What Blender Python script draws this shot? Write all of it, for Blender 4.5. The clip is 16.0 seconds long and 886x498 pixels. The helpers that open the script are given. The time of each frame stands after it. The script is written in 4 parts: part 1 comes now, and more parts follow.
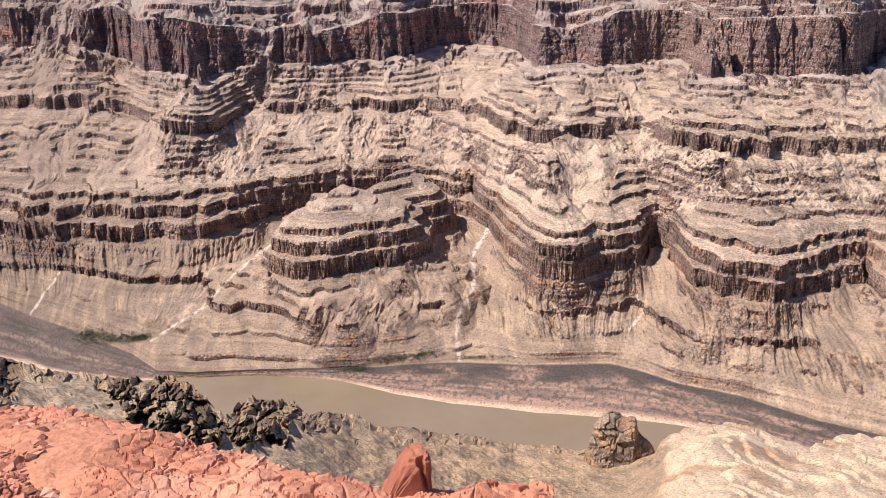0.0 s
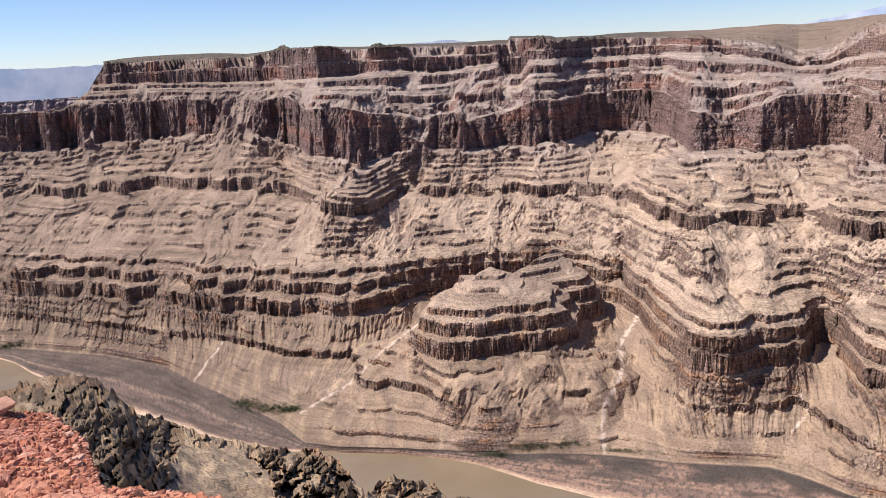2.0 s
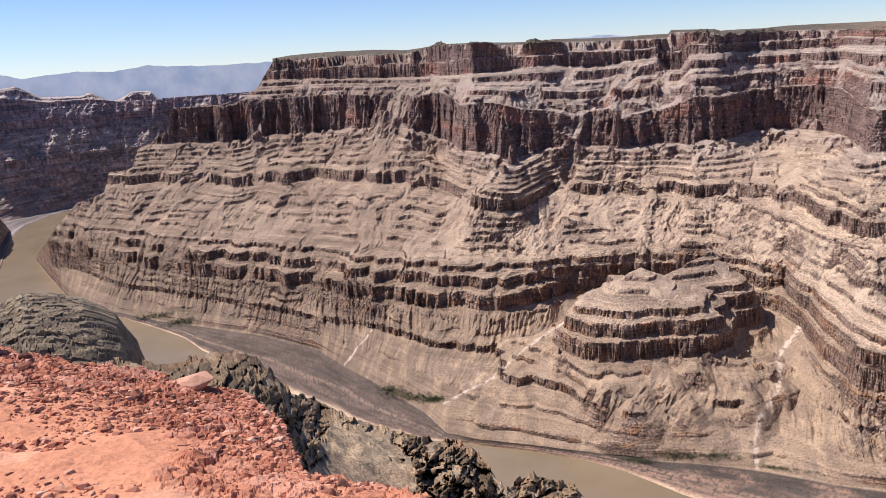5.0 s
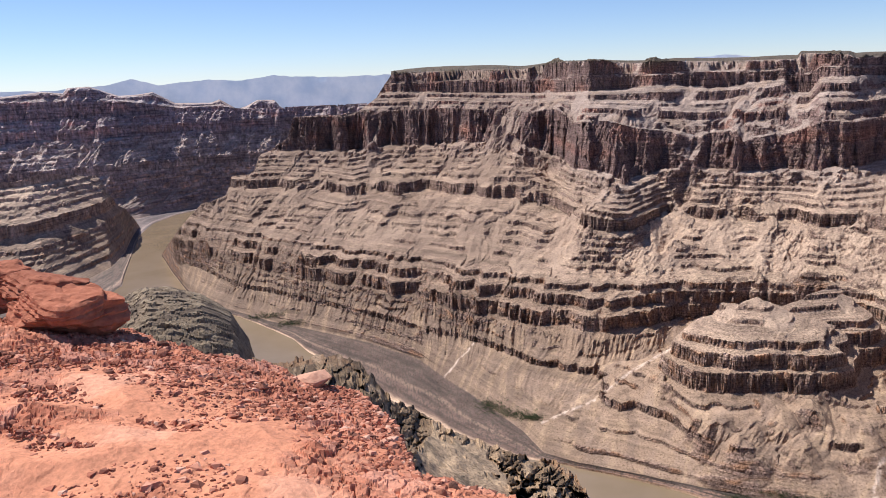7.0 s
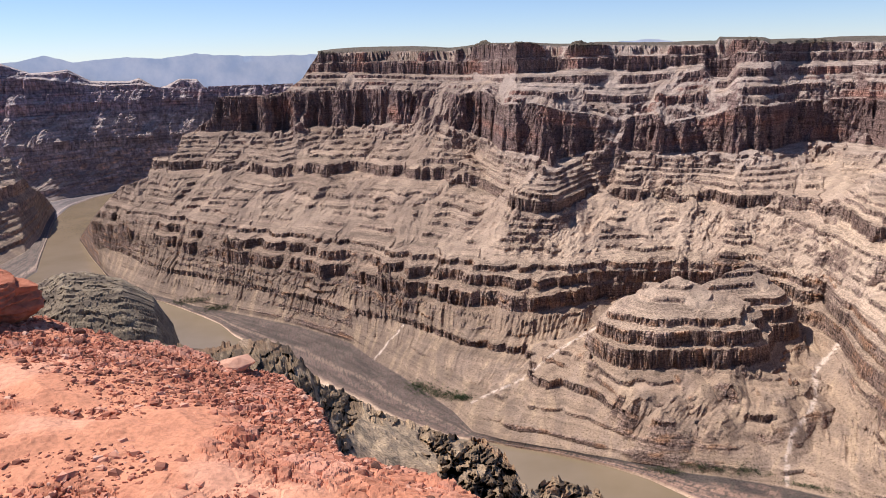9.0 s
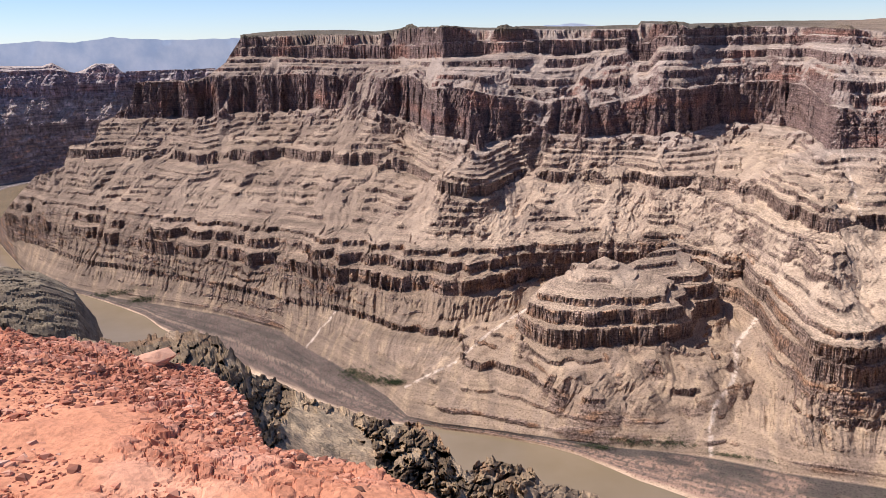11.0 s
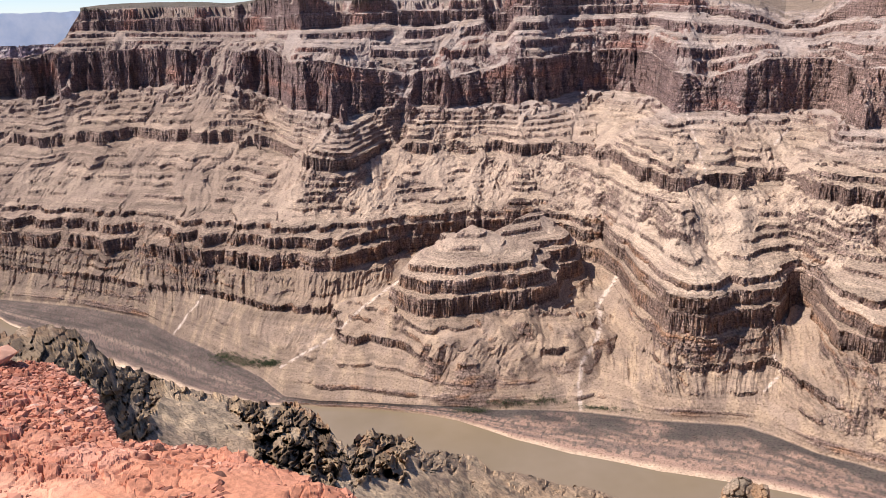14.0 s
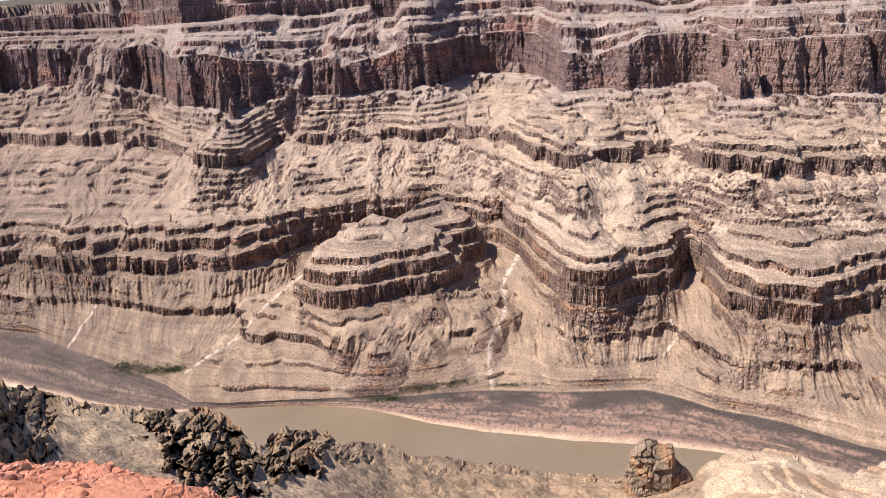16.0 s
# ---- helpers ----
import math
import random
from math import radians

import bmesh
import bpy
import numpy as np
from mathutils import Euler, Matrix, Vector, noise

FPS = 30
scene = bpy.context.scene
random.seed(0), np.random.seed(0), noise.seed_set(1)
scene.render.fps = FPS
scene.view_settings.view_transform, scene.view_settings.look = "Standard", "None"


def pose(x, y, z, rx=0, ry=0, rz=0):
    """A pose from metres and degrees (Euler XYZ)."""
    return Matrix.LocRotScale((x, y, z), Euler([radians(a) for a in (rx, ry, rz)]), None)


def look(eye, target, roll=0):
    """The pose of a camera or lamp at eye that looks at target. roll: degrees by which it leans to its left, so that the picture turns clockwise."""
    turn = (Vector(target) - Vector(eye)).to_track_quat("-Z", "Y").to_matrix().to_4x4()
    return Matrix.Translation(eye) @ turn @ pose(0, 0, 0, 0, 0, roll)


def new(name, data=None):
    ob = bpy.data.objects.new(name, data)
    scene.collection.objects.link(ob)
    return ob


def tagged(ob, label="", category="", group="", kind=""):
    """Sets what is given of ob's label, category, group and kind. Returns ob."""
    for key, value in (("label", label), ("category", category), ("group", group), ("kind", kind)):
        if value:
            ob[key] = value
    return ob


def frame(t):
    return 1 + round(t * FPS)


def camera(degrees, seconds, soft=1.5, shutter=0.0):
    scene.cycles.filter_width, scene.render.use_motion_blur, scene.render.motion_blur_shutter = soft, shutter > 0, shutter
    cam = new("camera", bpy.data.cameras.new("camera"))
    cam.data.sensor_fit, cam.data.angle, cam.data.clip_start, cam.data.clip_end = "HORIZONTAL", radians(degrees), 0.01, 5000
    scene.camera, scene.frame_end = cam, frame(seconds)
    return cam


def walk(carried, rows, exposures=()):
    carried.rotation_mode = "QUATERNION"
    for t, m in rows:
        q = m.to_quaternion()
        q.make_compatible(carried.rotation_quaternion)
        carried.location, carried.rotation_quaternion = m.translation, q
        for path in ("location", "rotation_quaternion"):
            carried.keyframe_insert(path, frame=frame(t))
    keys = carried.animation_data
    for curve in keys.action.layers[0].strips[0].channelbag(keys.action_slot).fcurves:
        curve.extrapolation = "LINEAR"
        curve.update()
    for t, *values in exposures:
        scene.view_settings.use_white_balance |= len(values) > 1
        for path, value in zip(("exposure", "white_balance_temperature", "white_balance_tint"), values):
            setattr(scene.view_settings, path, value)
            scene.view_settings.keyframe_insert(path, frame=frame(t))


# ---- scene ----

# ---------------------------------------------------------------- camera
cam = camera(57.6, 16.0, soft=0.8)
# seconds, place in metres, turn in degrees
STEPS = [
    (0.0, 0.149, -0.066, -0.119, 69.583, 1.689, -0.628),
    (0.5, 0.146, -0.051, -0.116, 70.997, 1.867, 4.161),
    (1.0, 0.135, -0.031, -0.098, 72.122, 1.781, 5.822),
    (1.5, 0.167, -0.067, -0.036, 74.065, 1.821, 7.442),
    (2.0, 0.240, -0.150, 0.050, 75.917, 3.030, 9.842),
    (2.5, 0.176, -0.061, -0.004, 75.876, 3.663, 12.504),
    (3.0, 0.087, -0.018, -0.013, 74.973, 3.501, 13.237),
    (3.5, 0.000, 0.000, 0.000, 74.879, 3.952, 13.659),
    (4.0, -0.083, 0.036, -0.029, 74.820, 3.430, 15.500),
    (4.5, -0.126, 0.031, -0.030, 75.262, 3.414, 18.254),
    (5.0, -0.168, 0.069, -0.056, 76.230, 3.472, 20.536),
    (5.6, -0.180, 0.055, -0.055, 77.150, 3.350, 23.300),
    (6.2, -0.182, 0.010, -0.045, 77.600, 2.950, 26.300),
    (6.8, -0.176, -0.050, -0.032, 77.720, 2.450, 28.300),
    (7.2, -0.168, -0.088, -0.024, 77.640, 2.150, 28.700),
    (7.5, -0.161, -0.104, -0.018, 77.504, 1.986, 28.273),
    (8.0, -0.142, -0.114, -0.010, 77.199, 2.047, 26.561),
    (8.5, -0.137, -0.104, -0.014, 76.716, 1.627, 24.959),
    (9.0, -0.115, -0.094, -0.011, 76.225, 1.482, 23.594),
    (10.2, -0.112, -0.055, -0.020, 75.400, 1.400, 20.600),
    (11.5, -0.109, -0.022, -0.029, 74.874, 1.365, 16.995),
    (12.0, -0.091, -0.027, -0.013, 74.957, 1.296, 15.193),
    (12.5, -0.077, -0.025, -0.010, 74.445, 1.669, 13.295),
    (13.0, -0.052, -0.027, -0.009, 73.845, 1.824, 11.247),
    (13.5, -0.037, -0.028, -0.017, 73.363, 1.768, 9.776),
    (14.0, -0.044, -0.009, -0.035, 72.853, 1.724, 8.837),
    (14.5, -0.042, 0.017, -0.070, 72.344, 1.750, 7.120),
    (15.0, -0.006, 0.005, -0.064, 71.937, 1.911, 5.232),
    (15.5, 0.095, -0.055, -0.010, 71.729, 2.900, 3.075),
    (16.0, 0.286, -0.291, 0.138, 71.607, 3.356, 1.071),
]
walk(cam, [(row[0], pose(*row[1:])) for row in STEPS], [(0.0, 0.50), (1.5, 0.42), (2.1, 0.33), (3.5, 0.33), (9.0, 0.33), (12.5, 0.40), (16.0, 0.50)])

# ---------------------------------------------------------------- light
SUN_AZ, SUN_EL = -93.0, 56.0   # degrees from straight ahead (right is plus), and above the horizon
sun_from = Vector((math.sin(radians(SUN_AZ)) * math.cos(radians(SUN_EL)),
                   math.cos(radians(SUN_AZ)) * math.cos(radians(SUN_EL)), math.sin(radians(SUN_EL))))
sun = new("sun", bpy.data.lights.new("sun", "SUN"))
sun.data.energy, sun.data.angle, sun.data.color = 5.0, radians(0.55), (1.0, 0.96, 0.91)
sun.matrix_world = look(sun_from * 50, (0, 0, 0))

world = bpy.data.worlds.new("sky")
scene.world = world
world.use_nodes = True
wn = world.node_tree
sky = wn.nodes.new("ShaderNodeTexSky")
sky.sky_type, sky.sun_disc = "NISHITA", False
sky.sun_elevation, sky.sun_rotation = radians(SUN_EL), radians(SUN_AZ)
sky.altitude, sky.air_density, sky.dust_density, sky.ozone_density = 1400, 0.85, 0.0, 4.0
background = next(n for n in wn.nodes if n.type == "BACKGROUND")
tint = wn.nodes.new("ShaderNodeMix")
tint.data_type, tint.blend_type = "RGBA", "MULTIPLY"
tint.inputs[0].default_value = 1.0
tint.inputs[7].default_value = (0.92, 0.95, 1.12, 1)
wn.links.new(sky.outputs[0], tint.inputs[6])
wn.links.new(tint.outputs[2], background.inputs[0])
background.inputs[1].default_value = 0.092

# ---------------------------------------------------------------- numbers: noise and lines
GRAD = np.random.RandomState(7).normal(size=(256, 3))
GRAD = (GRAD / np.linalg.norm(GRAD, axis=1)[:, None]).astype(np.float32)
TURN = np.random.RandomState(5).uniform(0, 2 * np.pi, 256)
GX, GY = (np.cos(TURN) * 0.95).astype(np.float32), (np.sin(TURN) * 0.95).astype(np.float32)
PERM = np.tile(np.random.RandomState(11).permutation(256), 3).astype(np.int32)


def pn(x, y, z=0.0):
    """Gradient noise in about -1 to 1, for arrays; with one number for z it works in the plane."""
    if np.ndim(z) == 0:
        x, y = np.broadcast_arrays(np.asarray(x, np.float32), np.asarray(y, np.float32))
        salt = int(abs(z) * 37.3 + 11) & 255
        xi, yi = np.floor(x).astype(np.int32), np.floor(y).astype(np.int32)
        fx, fy = x - xi, y - yi
        ux, uy = fx * fx * fx * (fx * (fx * 6 - 15) + 10), fy * fy * fy * (fy * (fy * 6 - 15) + 10)
        a, b = PERM[(xi & 255) + salt], PERM[((xi + 1) & 255) + salt]
        y0, y1 = yi & 255, (yi + 1) & 255
        h00, h10, h01, h11 = PERM[a + y0], PERM[b + y0], PERM[a + y1], PERM[b + y1]
        n00, n10 = GX[h00] * fx + GY[h00] * fy, GX[h10] * (fx - 1) + GY[h10] * fy
        n01, n11 = GX[h01] * fx + GY[h01] * (fy - 1), GX[h11] * (fx - 1) + GY[h11] * (fy - 1)
        low, high = n00 + (n10 - n00) * ux, n01 + (n11 - n01) * ux
        return (low + (high - low) * uy) * 1.5
    x, y, z = np.broadcast_arrays(np.asarray(x, np.float32), np.asarray(y, np.float32), np.asarray(z, np.float32))
    xi, yi, zi = np.floor(x).astype(np.int32), np.floor(y).astype(np.int32), np.floor(z).astype(np.int32)
    fx, fy, fz = x - xi, y - yi, z - zi
    ux, uy, uz = (f * f * f * (f * (f * 6 - 15) + 10) for f in (fx, fy, fz))
    total = 0.0
    for dx in (0, 1):
        for dy in (0, 1):
            for dz in (0, 1):
                g = GRAD[PERM[PERM[PERM[(xi + dx) & 255] + ((yi + dy) & 255)] + ((zi + dz) & 255)]]
                dot = g[..., 0] * (fx - dx) + g[..., 1] * (fy - dy) + g[..., 2] * (fz - dz)
                total = total + dot * (ux if dx else 1 - ux) * (uy if dy else 1 - uy) * (uz if dz else 1 - uz)
    return total * 1.6


def cells(x, y, seed=0.0):
    """Broken blocks in the plane: distance to the nearest joint, a number for each block, and the place in the block."""
    x, y = np.broadcast_arrays(np.asarray(x, np.float32), np.asarray(y, np.float32))
    xi, yi = np.floor(x).astype(np.int32), np.floor(y).astype(np.int32)
    salt = int(abs(seed) * 53.1 + 7) & 255
    f1, f2 = np.full(x.shape, 9.0, np.float32), np.full(x.shape, 9.0, np.float32)
    tag = np.zeros(x.shape, np.int32)
    ox, oy = np.zeros_like(f1), np.zeros_like(f1)
    for dx in (-1, 0, 1):
        for dy in (-1, 0, 1):
            h = PERM[PERM[((xi + dx) & 255) + salt] + ((yi + dy) & 255)]
            qx, qy = xi + dx + 0.5 + 0.45 * GX[h] - x, yi + dy + 0.5 + 0.45 * GY[(h * 7 + 3) & 255] - y
            d = np.hypot(qx, qy)
            near = d < f1
            f2 = np.where(near, f1, np.minimum(f2, d))
            ox, oy = np.where(near, qx, ox), np.where(near, qy, oy)
            tag = np.where(near, h, tag)
            f1 = np.where(near, d, f1)
    return f2 - f1, tag / 255.0, ox * GX[tag] + oy * GY[tag]


def fbm(x, y, z=0.0, octaves=4, gain=0.5):
    total, amp = 0.0, 1.0
    for k in range(octaves):
        total = total + amp * pn(x * 2 ** k + 17.3 * k, y * 2 ** k + 9.1 * k, z * 2 ** k + 5.7 * k)
        amp *= gain
    return total


def ridged(x, y, z=0.0, octaves=4, gain=0.5):
    """0 in the clefts to about 1 on the ridges."""
    total, amp, norm = 0.0, 1.0, 0.0
    for k in range(octaves):
        total = total + amp * (1 - np.abs(pn(x * 2 ** k + 31.7 * k, y * 2 ** k + 3.3 * k, z * 2 ** k + 8.9 * k)))
        norm += amp
        amp *= gain
    return total / norm


def facet(x, y, seed=0.0):
    """Noise of flat triangles that meet in sharp edges, in -1 to 1."""
    x, y = np.broadcast_arrays(np.asarray(x, np.float32), np.asarray(y, np.float32))
    salt = int(abs(seed) * 41.7 + 3) & 255
    k = (x + y) * 0.366
    i, j = np.floor(x + k).astype(np.int32), np.floor(y + k).astype(np.int32)
    u, v = x + k - i, y + k - j
    a, b = PERM[(i & 255) + salt], PERM[((i + 1) & 255) + salt]
    j0, j1 = j & 255, (j + 1) & 255
    v00, v11 = PERM[a + j0] / 127.5 - 1, PERM[b + j1] / 127.5 - 1
    side = PERM[np.where(u > v, b + j0, a + j1)] / 127.5 - 1
    lo, hi = np.minimum(u, v), np.maximum(u, v)
    return v00 * (1 - hi) + side * (hi - lo) + v11 * lo


def facets(x, y, seed=0.0, octaves=3, gain=0.5):
    total, amp = 0.0, 1.0
    for k in range(octaves):
        total = total + amp * facet(x, y, seed + 3.7 * k)
        x, y = 1.62 * x - 1.17 * y + 5.3, 1.17 * x + 1.62 * y + 8.9
        amp *= gain
    return total


def smooth(a, b, x):
    t = np.clip((x - a) / (b - a), 0, 1)
    return t * t * (3 - 2 * t)


def line(pairs, x):
    """A line through (position, value) pairs written as text."""
    p = np.array([[float(v) for v in q.split(",")] for q in pairs.split()])
    return np.interp(x, p[:, 0], p[:, 1])


def blur(values, n):
    """Rounds the corners of a sampled line."""
    k = np.hanning(n + 2)[1:-1]
    return np.convolve(np.pad(values, n // 2, mode="edge"), k / k.sum(), mode="valid")[: len(values)]


def tand(a):
    return np.tan(np.radians(a))


# ---------------------------------------------------------------- materials
def material(name, rough=0.9):
    m = bpy.data.materials.new(name)
    m.use_nodes = True
    n, l = m.node_tree.nodes, m.node_tree.links
    bsdf = next(q for q in n if q.type == "BSDF_PRINCIPLED")
    bsdf.inputs["Roughness"].default_value = rough
    bsdf.inputs["Specular IOR Level"].default_value = 0.2
    return m, n, l, bsdf


def noise_node(n, l, scale, detail=6, rough=0.6, stretch=None):
    """A noise in metres of the object."""
    coord = n.new("ShaderNodeTexCoord")
    tex = n.new("ShaderNodeTexNoise")
    tex.inputs["Scale"].default_value = scale
    tex.inputs["Detail"].default_value = detail
    tex.inputs["Roughness"].default_value = rough
    if stretch:
        mp = n.new("ShaderNodeMapping")
        mp.inputs["Scale"].default_value = stretch
        l.new(coord.outputs["Object"], mp.inputs["Vector"])
        l.new(mp.outputs[0], tex.inputs["Vector"])
    else:
        l.new(coord.outputs["Object"], tex.inputs["Vector"])
    return tex


def ramp_node(n, l, source, stops):
    r = n.new("ShaderNodeValToRGB")
    while len(r.color_ramp.elements) < len(stops):
        r.color_ramp.elements.new(0.5)
    for e, (pos, col) in zip(r.color_ramp.elements, stops):
        e.position, e.color = pos, (*col, 1)
    l.new(source, r.inputs[0])
    return r


def times_node(n, l, a, b, kind="MULTIPLY", factor=1.0):
    mx = n.new("ShaderNodeMix")
    mx.data_type, mx.blend_type = "RGBA", kind
    mx.inputs[0].default_value = factor
    l.new(a, mx.inputs[6])
    l.new(b, mx.inputs[7])
    return mx.outputs[2]


def bump_node(n, l, bsdf, height, strength, distance):
    b = n.new("ShaderNodeBump")
    b.inputs["Strength"].default_value, b.inputs["Distance"].default_value = strength, distance
    l.new(height, b.inputs["Height"])
    l.new(b.outputs[0], bsdf.inputs["Normal"])


def rock_material(name, grain, bump, streak=0.0, spots=0.0, strata=0.0, mottle=1.0):
    """Rock whose bed colours come with the mesh; grain: its size in metres."""
    m, n, l, bsdf = material(name)
    base = n.new("ShaderNodeVertexColor")
    base.layer_name = "bed"
    fine = noise_node(n, l, 1 / grain, 8, 0.65)
    tone = ramp_node(n, l, fine.outputs[0], [(0.33, (1 - 0.5 * mottle, 1 - 0.52 * mottle, 1 - 0.54 * mottle)), (0.5, (1, 1, 1)), (0.67, (1 + 0.42 * mottle, 1 + 0.40 * mottle, 1 + 0.37 * mottle))])
    mx0 = n.new("ShaderNodeMix")
    mx0.data_type, mx0.blend_type = "RGBA", "MULTIPLY"
    mr0 = n.new("ShaderNodeMapRange")
    mr0.inputs["To Min"].default_value = 0.4 if streak else 1.0
    l.new(base.outputs["Alpha"], mr0.inputs["Value"])
    l.new(mr0.outputs[0], mx0.inputs[0])
    l.new(base.outputs[0], mx0.inputs[6])
    l.new(tone.outputs[0], mx0.inputs[7])
    col = mx0.outputs[2]
    wide = noise_node(n, l, 1 / (grain * 14), 4, 0.55)
    tone2 = ramp_node(n, l, wide.outputs[0], [(0.3, (0.82, 0.8, 0.8)), (0.7, (1.16, 1.15, 1.12))])
    col = times_node(n, l, col, tone2.outputs[0])
    if streak:
        run = noise_node(n, l, 1.0, 5, 0.6, (1 / streak, 1 / streak, 1 / (streak * 9)))
        tone3 = ramp_node(n, l, run.outputs[0], [(0.35, (0.72, 0.7, 0.7)), (0.6, (1.1, 1.1, 1.1))])
        streaked = times_node(n, l, col, tone3.outputs[0])
        mx = n.new("ShaderNodeMix")
        mx.data_type = "RGBA"
        mr = n.new("ShaderNodeMapRange")
        mr.inputs["From Min"].default_value, mr.inputs["From Max"].default_value = 0.62, 1.0
        l.new(base.outputs["Alpha"], mr.inputs["Value"])
        l.new(mr.outputs[0], mx.inputs[0])
        l.new(col, mx.inputs[6])
        l.new(streaked, mx.inputs[7])
        col = mx.outputs[2]
    if spots:
        dot = noise_node(n, l, 1 / spots, 2, 0.5)
        tone4 = ramp_node(n, l, dot.outputs[0], [(0.30, (0.52, 0.5, 0.45)), (0.42, (1, 1, 1))])
        col = times_node(n, l, col, tone4.outputs[0])
    height = fine.outputs[0]
    if strata:
        calmer = n.new("ShaderNodeMapRange")
        calmer.inputs["To Min"].default_value = 0.45
        l.new(base.outputs["Alpha"], calmer.inputs["Value"])
        grit = n.new("ShaderNodeMath")
        grit.operation = "MULTIPLY"
        l.new(calmer.outputs[0], grit.inputs[0])
        l.new(height, grit.inputs[1])
        height = grit.outputs[0]
        layers = noise_node(n, l, 1.0, 4, 0.7, (1 / (strata * 50), 1 / (strata * 50), 1 / strata))
        tone5 = ramp_node(n, l, layers.outputs[0], [(0.36, (0.62, 0.6, 0.6)), (0.47, (1, 1, 1)), (0.7, (1.3, 1.28, 1.25))])
        layered = times_node(n, l, col, tone5.outputs[0])
        mx5 = n.new("ShaderNodeMix")
        mx5.data_type = "RGBA"
        l.new(base.outputs["Alpha"], mx5.inputs[0])
        l.new(col, mx5.inputs[6])
        l.new(layered, mx5.inputs[7])
        col = mx5.outputs[2]
        ledge_h = n.new("ShaderNodeMath")
        ledge_h.operation = "MULTIPLY"
        l.new(layers.outputs[0], ledge_h.inputs[0])
        l.new(base.outputs["Alpha"], ledge_h.inputs[1])
        add = n.new("ShaderNodeMath")
        add.operation = "MULTIPLY_ADD"
        l.new(ledge_h.outputs[0], add.inputs[0])
        add.inputs[1].default_value = 1.4
        l.new(height, add.inputs[2])
        height = add.outputs[0]
    l.new(col, bsdf.inputs["Base Color"])
    bump_node(n, l, bsdf, height, 1.0, bump)
    return m


WALL_ROCK = rock_material("canyon rock", 3.6, 4.2, streak=3.2, spots=3.0, strata=2.6, mottle=1.3)
FAR_ROCK = rock_material("far canyon rock", 18.0, 7.0, streak=12.0, strata=7.0)
SLOPE_ROCK = rock_material("grey canyon rock", 1.3, 0.3, spots=1.2, mottle=1.0)
RED_ROCK = rock_material("red sandstone", 0.03, 0.006, mottle=0.45)


def plain(name, colour, rough=0.9):
    m, n, l, bsdf = material(name, rough)
    bsdf.inputs["Base Color"].default_value = (*colour, 1)
    return m, n, l, bsdf


WATER, n, l, bsdf = plain("muddy water", (0.17, 0.135, 0.085), 0.22)
bsdf.inputs["Specular IOR Level"].default_value = 0.5
ripples = noise_node(n, l, 0.12, 4)
bump_node(n, l, bsdf, ripples.outputs[0], 0.15, 1.0)
silt = noise_node(n, l, 0.006, 4)
tone = ramp_node(n, l, silt.outputs[0], [(0.3, (0.205, 0.148, 0.09)), (0.7, (0.25, 0.182, 0.122))])
l.new(tone.outputs[0], bsdf.inputs["Base Color"])

# haze of distance put into the blue colour, with a glow to hold it
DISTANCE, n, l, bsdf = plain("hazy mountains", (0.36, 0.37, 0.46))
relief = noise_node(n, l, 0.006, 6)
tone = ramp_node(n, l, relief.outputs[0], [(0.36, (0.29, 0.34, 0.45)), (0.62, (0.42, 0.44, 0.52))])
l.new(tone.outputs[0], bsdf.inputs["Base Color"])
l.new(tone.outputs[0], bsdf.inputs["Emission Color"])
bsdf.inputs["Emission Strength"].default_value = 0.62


# ---------------------------------------------------------------- meshes
def sheet(name, x, y, z, mat, colour=None, alpha=None, smooth_faces=True, parent=None):
    """A grid of points as one mesh; colour: its beds."""
    rows, cols = x.shape
    me = bpy.data.meshes.new(name)
    v = np.stack([x, y, z], -1).reshape(-1, 3)
    i = np.arange(rows * cols).reshape(rows, cols)
    f = np.stack([i[:-1, :-1], i[:-1, 1:], i[1:, 1:], i[1:, :-1]], -1).reshape(-1, 4)
    me.vertices.add(len(v))
    me.vertices.foreach_set("co", v.ravel())
    me.loops.add(f.size)
    me.loops.foreach_set("vertex_index", f.ravel().astype(np.int32))
    me.polygons.add(len(f))
    me.polygons.foreach_set("loop_start", np.arange(0, f.size, 4, dtype=np.int32))
    me.update(calc_edges=True)
    me.polygons.foreach_set("use_smooth", np.full(len(f), smooth_faces))
    if colour is not None:
        layer = me.color_attributes.new("bed", "FLOAT_COLOR", "POINT")
        layer.data.foreach_set("color", np.concatenate([colour.reshape(-1, 3), np.zeros((len(v), 1)) if alpha is None else alpha.reshape(-1, 1)], 1).ravel())
    me.materials.append(mat)
    me.validate()
    ob = new(name, me)
    ob.parent = parent
    return ob


def mix(a, b, t):
    return a + (np.asarray(b) - a) * t[..., None]


RIVER = -640.0


# ---------------------------------------------------------------- the canyon walls
def beds(z0, z1, hard, soft, seed):
    """Thin hard beds between soft ones from z0 up to z1: (bottom, top, standing)."""
    rnd, out, z = random.Random(seed), [], z0
    while True:
        z += rnd.uniform(*soft)
        b = rnd.uniform(*hard)
        if z + b > z1 - 2:
            return out
        out.append((z, z + b, rnd.uniform(0.4, 0.9)))
        z += b


